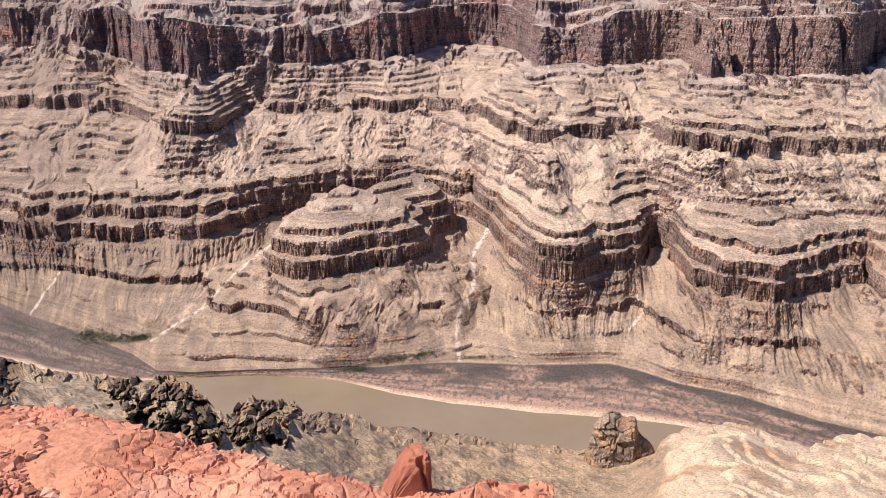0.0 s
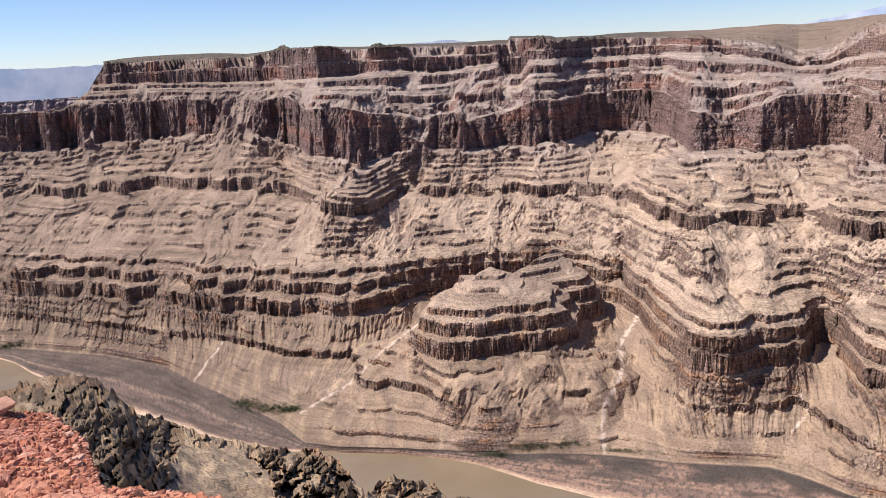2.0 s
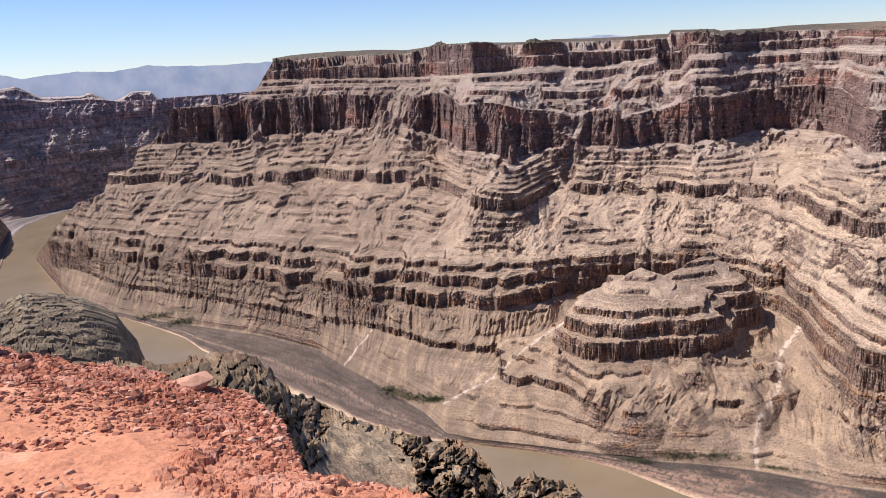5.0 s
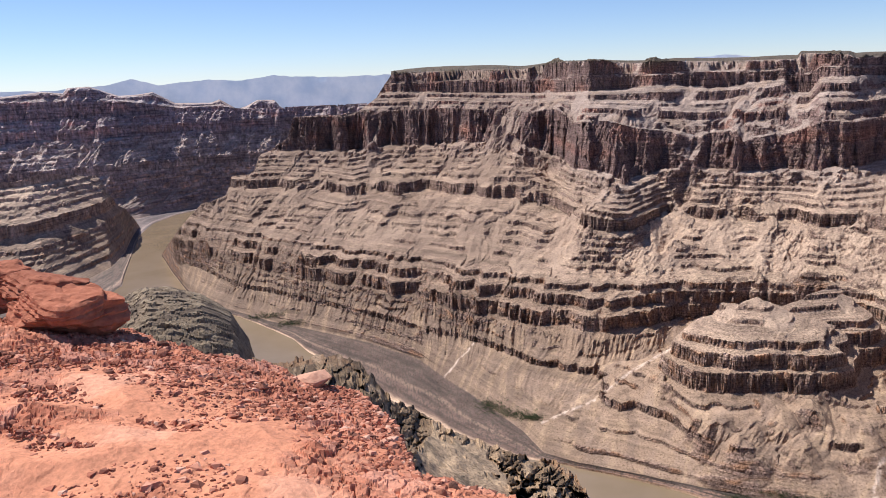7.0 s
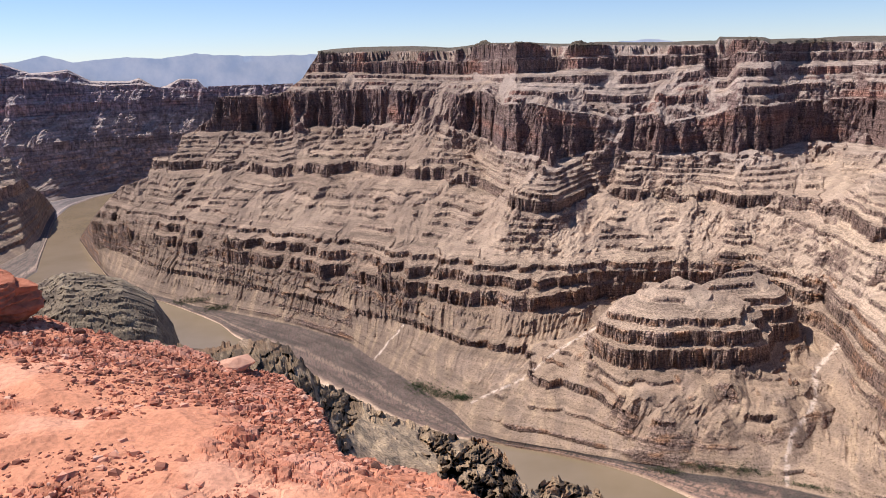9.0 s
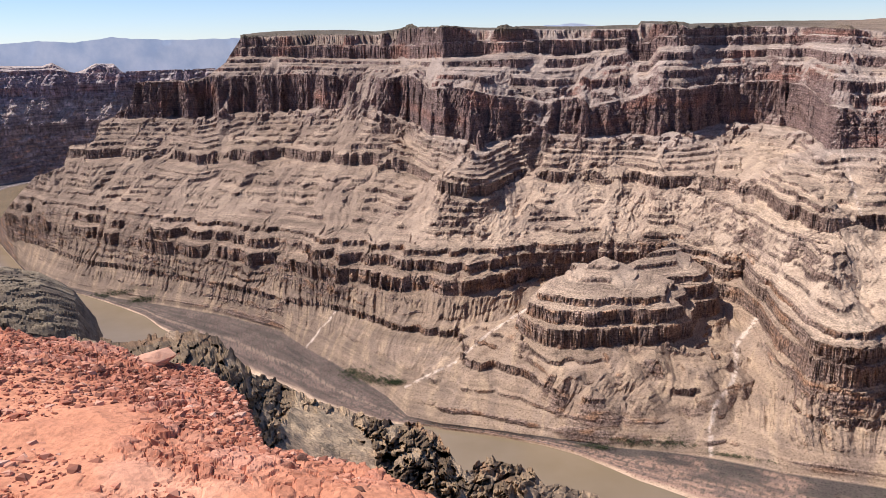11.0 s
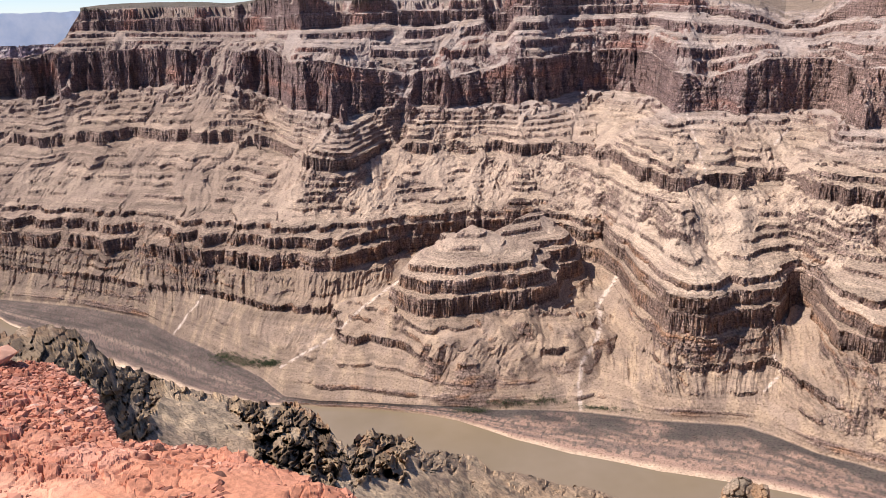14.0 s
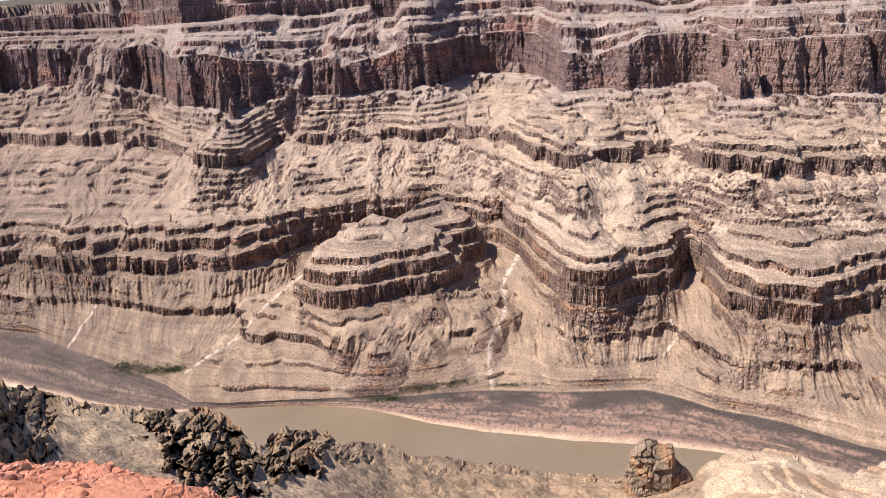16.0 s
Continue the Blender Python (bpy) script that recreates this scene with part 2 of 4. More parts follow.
def build_wall(name, label, az, n_rows, knots, bed_list, true_z, edge, bar_fn, r_back, cap, mat, tint, seed, relief=1.0, washes=(), rise=None, spurs=(), chutes=(), covered=None, talus=None, buttes=()):
    """A wall of level beds round the view. knots: (bed height, distance at each azimuth), from the foot up to the rim."""
    n_az = len(az)
    # soft height: hard beds count little, so that they come out steep
    zz = np.arange(knots[0][0] - 4.0, 260.0, 0.5)
    weight = np.ones_like(zz)
    major = np.zeros_like(zz)
    for lo, hi, stand in bed_list:
        inside = (zz >= lo) & (zz < hi)
        weight[inside] = 0.06 if stand >= 1 else 0.10
        major[inside] = stand >= 1
    P = np.concatenate([[0], np.cumsum(weight[:-1]) * 0.5])
    pp = np.linspace(0, P[-1], 6000)
    F = np.interp(pp, P, zz)
    width = max(3, int(7.0 / (pp[1] - pp[0])))
    Fs = np.convolve(np.pad(F, width, mode="edge"), np.hanning(2 * width + 1) / np.hanning(2 * width + 1).sum(), mode="valid")
    wide = int(34.0 / (pp[1] - pp[0]))
    Fw = np.convolve(np.pad(F, wide, mode="edge"), np.hanning(2 * wide + 1) / np.hanning(2 * wide + 1).sum(), mode="valid")
    Pk = [np.interp(k[0], zz, P) for k in knots]
    # base line of each azimuth
    fine = np.linspace(0, 1, 900)
    r0, r1 = knots[0][1], r_back
    rows = np.linspace(0, 1, n_rows)
    R = np.empty((n_rows, n_az))
    P0 = np.empty((n_rows, n_az))
    slope = np.empty((n_rows, n_az))
    for j in range(n_az):
        kr = np.array([k[1][j] for k in knots])
        kr = np.append(kr, max(r_back[j], kr[-1] + 10))
        kp = np.append(Pk, Pk[-1] + 14)
        rf = r0[j] + (kr[-1] - r0[j]) * fine
        pf = np.interp(rf, kr, kp)
        ef = np.arctan2(np.interp(pf, pp, Fs), rf)
        d = 0.62 * np.abs(np.gradient(ef)) / np.abs(np.gradient(ef)).sum() + 0.38 * np.where(rf < kr[-2] + 30, 1.0, 0.12) / np.where(rf < kr[-2] + 30, 1.0, 0.12).sum()
        c = np.cumsum(d)
        rj = np.interp(rows, (c - c[0]) / (c[-1] - c[0]), rf)
        R[:, j] = rj
        P0[:, j] = np.interp(rj, rf, pf)
        slope[:, j] = np.interp(rj, rf, np.gradient(pf, rf))
    ca, sa = np.cos(np.radians(az))[None, :], np.sin(np.radians(az))[None, :]
    X, Y = R * sa, R * ca
    U = np.radians(az)[None, :] * (0.75 * R + 0.25 * blur(r0, 121)[None, :])
    # spurs, side gullies and clefts
    near_line = np.ones_like(P0)
    for p in Pk:
        near_line = np.minimum(near_line, 0.2 + np.abs(P0 - p) / 24)
    steep = np.clip(slope / 0.33, 0.3, 1.25)
    start = smooth(0, 26, P0)
    stop = 1 - smooth(Pk[-1] + 2, Pk[-1] + 9, P0)
    wx, wy = pn(X / 150, Y / 150, seed + 2.0) * 34, pn(X / 150, Y / 150, seed + 5.0) * 34
    big = ridged((U + wx) / 230, (R + wy) / 520, seed + 1.0, 3, 0.5) - 0.74
    mid = ridged((U + wx) / 70, (R + wy) / 125, seed + 4.0, 4, 0.55) - 0.73
    wedge = facets((U + 0.5 * wx) / 75, (R + 0.5 * wy) / 140, seed + 12.0, 3, 0.5)
    crag = facets((U + 0.3 * wx) / 24, R / 34, seed + 7.0, 3, 0.55)
    # buttresses of the standing cliffs: the same from their foot to their top
    zig = facet((U + 0.4 * wx) / 85, R / 900, seed + 3.0) * 13 + facet((U + 0.2 * wx) / 23, R / 500, seed + 6.0) * 4.5 + facet(U / 9.0, R / 300, seed + 8.0) * 1.6
    tiny = fbm(X / 9, Y / 9, seed + 3.0, 3, 0.6)
    z_base = np.interp(P0, pp, Fs)
    calm = np.interp(z_base, [knots[0][0], -575, -540, -520, -480, -300, -265, -60], [0.25, 0.3, 0.4, 0.7, 1.0, 1.0, 0.8, 0.8])
    stands = np.interp(z_base, [-560, -530, -460, -440, -300, -280, -140, -120, -75, -60], [0, 0.7, 0.7, 0.2, 0.3, 1, 1, 0.35, 0.5, 1.0])
    noise_p = (big * 46 * near_line + mid * 20 * near_line + wedge * 13 * (0.35 + 0.65 * near_line)) * calm + zig * stands
    noise_p = noise_p + crag * 4.0 * calm * (0.3 + 0.7 * smooth(-0.3, 0.4, pn(U / 90, R / 90, 6.0))) + tiny * 1.0 * calm + (ridged((U + 0.9 * wx) / 19, R / 120, seed + 17.0, 3, 0.5) - 0.72) * 9 * smooth(-615, -590, z_base) * (1 - smooth(-550, -525, z_base))
    gully = smooth(0.02, -0.16, mid + 0.5 * big)
    crest_p = np.zeros_like(P0)
    for a0, q0, a1, q1, wide, high in spurs:
        x0, y0, x1, y1 = q0 * math.sin(radians(a0)), q0 * math.cos(radians(a0)), q1 * math.sin(radians(a1)), q1 * math.cos(radians(a1))
        t = np.clip(((X - x0) * (x1 - x0) + (Y - y0) * (y1 - y0)) / ((x1 - x0) ** 2 + (y1 - y0) ** 2), 0, 1)
        off = np.hypot(X - x0 - t * (x1 - x0), Y - y0 - t * (y1 - y0)) * (1 + 0.35 * pn(X / 60, Y / 60, a0))
        crest_p = crest_p + high * np.maximum(0, 1 - off / (2.2 * wide)) ** 1.05 * (0.75 + 0.25 * np.sin(np.pi * t))
    cone = np.zeros_like(P0)
    for a0, q0, a1, q1, h0, h1, fall in buttes:
        x0, y0, x1, y1 = q0 * math.sin(radians(a0)), q0 * math.cos(radians(a0)), q1 * math.sin(radians(a1)), q1 * math.cos(radians(a1))
        t = np.clip(((X - x0) * (x1 - x0) + (Y - y0) * (y1 - y0)) / ((x1 - x0) ** 2 + (y1 - y0) ** 2), 0, 1)
        off = np.hypot(X - x0 - t * (x1 - x0), Y - y0 - t * (y1 - y0)) * (1 + 0.14 * facets(X / 70, Y / 70, a0, 3))
        cone = np.maximum(cone, np.interp(h0, zz, P) + (np.interp(h1, zz, P) - np.interp(h0, zz, P)) * t - fall * off - P0)
    crest_p = crest_p + cone * start
    noise_p = noise_p * (1 - 0.6 * smooth(3, 15, cone))
    p = P0 + crest_p + noise_p * steep * start * stop * relief + (1 - stop) * fbm(X / 160, Y / 160, 3.0, 3) * 2.0
    p = np.maximum(p, 0.0)
    hard_z, soft_z = np.interp(p, pp, F), np.interp(p, pp, Fs)
    bury = smooth(-0.15, 0.5, fbm(U / 120, soft_z / 26, seed + 9.0, 3)) * 0.4
    strong = np.interp(soft_z, zz, np.convolve(major, np.ones(17) / 17, mode="same"))
    if covered is not None:
        hidden = covered(np.broadcast_to(az[None, :], R.shape), soft_z, U)
        bury = np.maximum(bury, np.minimum(hidden, 0.95))
    bury = bury * (1 - 0.75 * smooth(4, 16, crest_p))
    bury = np.clip(bury * (1 - 0.85 * strong) + 0.4 * gully * (1 - 0.5 * strong), 0, 0.9)
    if covered is not None:
        bury = np.maximum(bury, hidden - 1)
    zn = hard_z + (soft_z - hard_z) * bury
    # fans of scree over the beds
    lap = np.zeros_like(zn)
    if talus is not None:
        lap = fbm((U + 0.8 * wx) / 75, soft_z / 95, seed + 19.0, 4, 0.55) + 0.5 * gully + talus(az[None, :], soft_z) - 0.5 * smooth(4, 16, crest_p)
        lap = smooth(-0.12, 0.16, lap) * 0.92 * start
        zn = zn + (np.minimum(np.interp(p, pp, Fw), hard_z + 12) - zn) * lap
    for a0, a1, half in chutes:
        mid_a = a0 + (a1 - a0) * smooth(-450, -60, z_base)
        t = 1 - smooth(0.35, 1.0, np.abs(az[None, :] - mid_a) / half + 0.35 * pn(U / 40, z_base / 40, a0))
        t = t * smooth(-420, -330, z_base) * (1 - smooth(-185, -140, z_base))
        zn = zn + (np.interp(p, pp, Fw) - zn) * t
        lap = np.maximum(lap, t)
    zn = zn + fbm(X / 240, Y / 240, 4.4, 2) * 2.5 * start
    # true heights above the great cliff
    T = zn.copy()
    if true_z is not None:
        nom, act = true_z
        for j in range(n_az):
            T[:, j] = np.where(zn[:, j] > nom[0], np.interp(zn[:, j], nom, [q[j] for q in act]), zn[:, j])
    T = T + fbm(X / 6, Y / 6, 5.0, 2) * 0.3 * start
    if rise is not None:
        T = T + rise(az)[None, :] * smooth(0, 1, (R - knots[-1][1][None, :]) / np.maximum(r_back - knots[-1][1], 50)[None, :])
    if cap is not None:
        lim = tand(cap)[None, :] + 0.0018 * pn(np.radians(az)[None, :] * 70, 0.5, 1.1)
        over = np.cumsum(T > R * lim, 0) > 0
        first = np.argmax(over, 0)
        rf = R[first, np.arange(n_az)][None, :]
        T = np.where(over, np.minimum(T, rf * lim - 0.75 * np.maximum(R - rf, 0)), T)
        T = np.maximum(T, RIVER - 6)
    # colours: scree on the gentle ground, dark rock where it stands steep
    dr = np.gradient(T, axis=0) / np.maximum(np.gradient(R, axis=0), 0.3)
    du = np.gradient(T, axis=1) / np.maximum(np.abs(np.gradient(U, axis=1)), 0.3)
    grade = np.hypot(dr, du * 0.7)
    rock = smooth(0.8, 1.5, grade)
    scree = 1 - smooth(-545, -522, zn)
    # ledges, overhangs and broken faces on the cliffs
    face = smooth(1.0, 2.2, grade) * start
    joint, block, _ = cells(U / 13, T / 17, seed + 2.0)
    R = R - face * ((block - 0.5) * 5.0 + pn(U / 60, T / 5.5, 3.0) * 3.0 + facets(U / 8, T / 22, 9.0, 2) * 2.6 - 2.5 * (joint < 0.12))
    Z = zn
    A_ = np.broadcast_to(az[None, :], R.shape)
    col = np.empty((*R.shape, 3))
    col[:] = [0.335, 0.243, 0.172]
    col = mix(col, [0.43, 0.325, 0.243], smooth(-520, -450, Z))
    col = mix(col, [0.37, 0.30, 0.255], smooth(-330, -240, Z))
    col = mix(col, [0.44, 0.335, 0.244], smooth(-0.2, 0.4, fbm(U / 230, R / 230, seed + 12.0, 3) + 0.45 * smooth(0, 12, az)[None, :]) * smooth(-490, -430, Z) * (1 - smooth(-320, -250, Z)))
    col = mix(col, [0.33, 0.245, 0.185], smooth(0.1, 0.5, fbm(U / 60, R / 90, 3.0, 3)) * 0.6)
    col = mix(col, [0.53, 0.41, 0.305], lap * smooth(-470, -445, Z) * (1 - smooth(-385, -350, Z)) * (0.3 + 0.4 * smooth(-16, 6, az)[None, :]) * smooth(-0.5, 0.3, fbm((U + wx) / 50, R / 130, 23.0, 4)))
    # soft ground to the left: browner, with the grazing sun's dimness in its colour
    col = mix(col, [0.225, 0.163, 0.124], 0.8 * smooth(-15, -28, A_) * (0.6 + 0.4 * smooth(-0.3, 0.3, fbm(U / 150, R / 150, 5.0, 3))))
    col = mix(col, [0.47, 0.345, 0.228], smooth(0.05, 0.5, fbm((U + 0.9 * wx) / 22, R / 110, 21.0, 4)) * 0.5 * scree)
    col = mix(col, [0.25, 0.185, 0.14], smooth(0.1, 0.5, fbm((U + 0.9 * wx) / 40, R / 70, 26.0, 4)) * 0.65 * scree)
    # low slopes on the left toned down further
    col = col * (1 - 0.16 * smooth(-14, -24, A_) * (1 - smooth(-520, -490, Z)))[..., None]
    hc = np.empty_like(col)
    hc[:] = [0.24, 0.168, 0.136]
    hc = mix(hc, [0.38, 0.28, 0.225], smooth(-0.05, 0.5, pn(U / 60, Z / 20, 2.0)))
    hc = mix(hc, [0.40, 0.23, 0.135], smooth(0.05, 0.5, pn(U / 34, Z / 10, 5.0)) * (Z < -440) * 0.75)
    hc = mix(hc, [0.235, 0.162, 0.148], smooth(-290, -250, Z) * 0.9)
    hc = mix(hc, [0.36, 0.19, 0.145], smooth(0.1, 0.6, pn(U / 120, Z / 40, 15.0)) * smooth(-270, -230, Z) * 0.8)
    # great cliffs to the right face the sun: that light is put into their colour
    hc = mix(hc, [0.34, 0.235, 0.19], smooth(10, 16, A_) * smooth(-290, -250, Z) * 0.7)
    col = mix(col, [0.56, 0.43, 0.315], 0.55 * lap * smooth(8, 16, A_) * smooth(-470, -440, Z) * (1 - smooth(-330, -290, Z)))
    col = mix(col, hc, rock)
    thin = pn(U / 400, Z / 2.4, 3.0) + 0.6 * pn(U / 300, Z / 7.0, 8.0)
    col *= (1 + (0.30 - 0.2 * lap) * np.clip(thin, -1, 1))[..., None]
    col = mix(col, mix(np.broadcast_to(np.array([0.12, 0.10, 0.075]), col.shape), [0.25, 0.19, 0.14], smooth(3, 9, A_)), smooth(-1, 1.5, Z))
    el = np.degrees(np.arctan2(T, R))
    A = np.broadcast_to(az[None, :], R.shape)
    for path, half in washes:
        q = np.array([[float(v) for v in w.split(",")] for w in path.split()])
        best = np.full(R.shape, 9.0)
        for (a0, e0), (a1, e1) in zip(q[:-1], q[1:]):
            t = np.clip(((A - a0) * (a1 - a0) + (el - e0) * (e1 - e0)) / ((a1 - a0) ** 2 + (e1 - e0) ** 2), 0, 1)
            best = np.minimum(best, np.hypot(A - a0 - t * (a1 - a0), el - e0 - t * (e1 - e0)))
        best = best + 0.05 * pn(U / 14, R / 14, 2.0)
        col = mix(col, [0.60, 0.49, 0.40], 0.85 * (1 - smooth(half * 0.4, half, best)) * smooth(-0.5, 0.1, pn(U / 9, R / 9, 4.0)) * (rock < 0.6))
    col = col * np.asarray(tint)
    # flats towards the water
    nb = 26
    s = np.linspace(0, 1, nb)[:, None]
    rb = edge[None, :] * (1 - s) + R[:1] * s
    zb = RIVER - 1.5 + (T[:1] - RIVER + 1.5) * np.where(s < 0.12, s / 0.12 * 0.45, 0.45 + 0.55 * ((s - 0.12) / 0.88) ** 2)
    ub = np.radians(az)[None, :] * rb
    zb = zb + pn(ub / 20, rb / 20, 3.3) * 0.5 * smooth(0.1, 0.3, s)
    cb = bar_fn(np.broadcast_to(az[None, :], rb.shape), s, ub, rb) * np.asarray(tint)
    R, T, col = np.concatenate([rb[:-1], R]), np.concatenate([zb[:-1], T]), np.concatenate([cb[:-1], col])
    steepness = np.concatenate([np.zeros((nb - 1, n_az)), np.maximum(rock, 0.6 * (1 - scree) * (1 - lap))])
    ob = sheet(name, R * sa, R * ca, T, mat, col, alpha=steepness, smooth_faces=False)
    tagged(ob, label, "canyon wall", kind="structure")
    return R, T


azw = np.linspace(-48.7, 33.5, 1360)
EL_FOOT = "-48.7,-11.2 -48.2,-12.3 -47.3,-13.8 -45.7,-15.1 -44.5,-15.5 -41.8,-16.58 -38.7,-17.48 -34.8,-18.61 -31.1,-20.03 -29.3,-21.4 -27.4,-22.56 -23.5,-25.15 -22,-26.6 -19.4,-27.2 -12.8,-28 -6.3,-28.5 1,-28.4 6.2,-28.6 9.4,-28.45 12.9,-28.2 15.1,-28.5 18.1,-29.1 22.6,-29.33 25.1,-29.67 28.2,-30 37,-30"
EL_TB = "-48.7,-10.9 -44,-13.9 -38,-15.66 -34.5,-16.86 -30.8,-18.05 -26.9,-18.9 -25.4,-19.6 -22.2,-20.72 -18.8,-21.22 -15.3,-20.62 -12.6,-20 -11.6,-22.5 -10,-24.7 -8.3,-24.9 -4.8,-24.61 -2,-23.6 0.2,-22.7 1.6,-22.2 3,-23 4.2,-23.6 7.3,-25.3 9.8,-25 13.6,-24.5 14.6,-23.6 15.4,-24.6 17.8,-25.77 19.9,-26.1 23.8,-25.9 26.7,-25.43 29,-25.9 31.5,-26 37,-26"
EL_L1B = "-48.7,-10.4 -44.2,-12.2 -40.5,-13.34 -36.4,-14.44 -33.2,-15.36 -30.5,-15.84 -26.7,-17 -22.7,-17.76 -18.5,-18.29 -14.2,-17.69 -13.3,-17.4 -11,-17.1 -8,-16.9 -5,-16.8 -2,-17 0.2,-17.6 1.2,-17.8 2.4,-17.7 3.6,-19.3 4.9,-20.6 7.2,-22.2 9.8,-22.7 11.3,-22 14.6,-21.3 15.7,-20 16.8,-20.5 18.3,-22.26 20.7,-22.87 24.1,-22.8 26.9,-21.66 29.5,-20.85 31.2,-22.6 37,-22.5"
EL_RWB = "-48.7,-4.6 -40.1,-4.82 -38.9,-4.88 -35.2,-5.12 -32.7,-4.79 -29,-5 -25.9,-4.8 -23.6,-4.85 -22.2,-5.35 -20.9,-6.1 -19.5,-6.81 -17.5,-7.3 -15.8,-7.57 -12.7,-6.99 -8.9,-7.11 -5.6,-7.02 -2.1,-6.99 0.2,-6.33 3.9,-6.25 5.2,-6.6 6.9,-7.75 9,-7.6 11,-7.92 13.4,-7.62 16.6,-7.36 18,-8 19.7,-8.23 23.5,-8.49 26.8,-8.1 28.8,-7.35 37,-7.5"
EL_RWT = "-48.7,-2.6 -39.7,-2.73 -38.5,-2.6 -35,-2.72 -34.4,-2.34 -32.3,-2.45 -28.7,-2.46 -24.1,-2.64 -22.6,-2.87 -20.6,-2.75 -19.6,-3.7 -17.2,-3.74 -15.5,-4.25 -11.4,-4.84 -8.8,-4.62 -8.4,-5.11 -5.5,-4.7 -3.6,-3.94 -2,-4.14 0.2,-3.62 3.8,-3.5 5.2,-3.8 6.6,-5.1 9.1,-5.5 10.7,-5.1 12.5,-4.28 16.5,-4.22 17.6,-4.83 19.7,-4.94 23.1,-4.84 26.3,-4.49 28.1,-4.38 37,-4.4"
EL_RB = "-48.7,-1.1 -32.3,-1.13 -28.5,-1.28 -25.5,-1.47 -21,-1.63 -17.4,-1.58 -13.9,-1.37 -10,-1.48 -6.1,-1.14 -5.5,-2 -4.6,-2.1 -4,-1.2 -1.6,-1.14 2,-1.17 5.5,-1.11 8.2,-1.29 10.2,-1.5 12.1,-2 13.3,-2.4 15.2,-2.3 16.1,-1.9 17.6,-1.6 37,-1.5"
EL_RT = "-48.7,0 -32.2,0.02 -31,0.1 -28,0.1 -24.3,0.05 -23.1,0 -20.7,0.4 -17.7,0.4 -17,0.24 -14.6,0.11 -13,0.16 -9.2,0.01 -5.4,-0.01 -5.2,0.35 -2.5,0.13 -2.1,-0.09 2,-0.05 5.5,-0.2 8.2,-0.43 10.2,-0.7 11.8,-1.12 13.3,-1.92 15.2,-1.61 16.1,-0.78 17.6,0.02 20,0.3 37,0.3"
CAP = "-48.7,-11.2 -48.4,-10.8 -47.3,-9.5 -45.8,-8.1 -44.1,-7.6 -43.6,-6.4 -42.1,-6.2 -41.6,-5.1 -39.6,-4 -39.1,-2.5 -38.5,-2.55 -35,-2.5 -34.4,-2.3 -33.3,-1.5 -32.7,-0.6 -32.2,0.05 -32.1,9 37,9"

EL_L2 = "-48.7,-9 -44,-9.3 -41.8,-9.6 -39.5,-10.1 -37.2,-10.6 -34.9,-10.2 -32.4,-10.25 -29.7,-10.1 -26.2,-9.8 -24,-9.9 -21.9,-10.8 -19.9,-10.6 -12.9,-10 -5.7,-10.3 -0.6,-10.8 2,-12.4 4,-13.3 6,-13.5 9,-12.8 11,-12 14,-12 18,-13 22,-13 26,-12.7 29,-12.4 37,-12.4"

r_foot = 632 / tand(-blur(line(EL_FOOT, azw), 9))
r_tb = np.maximum(np.minimum(580 / tand(-blur(line(EL_TB, azw), 45)), 530 / tand(-blur(line(EL_L1B, azw), 11)) - 14), r_foot + 8)
r_l1 = np.maximum(530 / tand(-blur(line(EL_L1B, azw), 11)), r_tb + 12)
r_rw = np.maximum(265 / tand(-blur(line(EL_RWB, azw), 7)), r_l1 + 140)
r_l2 = 365 / tand(-blur(line(EL_L2, azw), 9))
even = r_l1 + (r_rw - r_l1) * (0.62 + 0.1 * pn(azw * 0.35, 0.5, 2.0))
r_l2 = np.where(azw < -16, even, even + (r_l2 - even) * smooth(-16, -12, azw))
EL_M = "-48.7,-10.6 -44,-11.5 -38,-12.4 -33,-13.1 -30.2,-13.5 -25.5,-14.2 -21.5,-14.5 -19,-14.4 -15.7,-14.6 -11.5,-14.6 -8.2,-14.2 -5.8,-14.1 -3,-14.2 -1,-14.5 1,-14.7 3,-15.3 5,-16.5 8,-17.5 11.2,-17.6 13.6,-17.3 15.6,-16.8 18.7,-17.7 22,-17.6 26,-17.5 29,-17.3 37,-17.3"
r_m = np.maximum(450 / tand(-blur(line(EL_M, azw), 9)), r_l1 + line("-48,190 -30,170 -18,130 -13,60 -11,30", azw))
r_rw = blur(np.minimum(r_rw, line("-48,3200 -32,2900 -24,2600 -20.6,2400 37,3500", azw)), 41)
r_rw = np.maximum(r_rw, r_m + 400)
r_l2 = blur(np.clip(r_l2, r_m + 0.3 * (r_rw - r_m), np.minimum(r_rw - 55, r_m + 0.66 * (r_rw - r_m))), 9)
r_rb = r_rw + 22 + blur(line("-48.7,230 -26,240 -17,380 -8,330 -2,250 4,160 5.5,300 7,420 11,380 17,260 37,300", azw), 9)
KNOTS = [(-632, r_foot), (-580, r_tb), (-530, r_l1), (-450, r_m), (-365, r_l2), (-265, r_rw), (-60, r_rb), (0, r_rb + 14)]
BEDS = [(-626, -616, 0.6), (-602, -598, 0.6), (-580, -568, 1.0), (-558, -553, 0.7), (-545, -540, 0.7), (-530, -500, 1.0), (-495, -473, 1.0), (-467, -456, 1.0),
        *beds(-450, -368, (4, 8), (5, 10), 5), (-365, -338, 1.0), *beds(-336, -266, (5, 10), (3.5, 6), 8), (-265, -150, 1.0),
        (-143, -138, 0.7), (-130, -113, 1.0), (-104, -99, 0.7), (-92, -73, 1.0), (-60, -33, 1.0), (-25, 0, 1.0)]
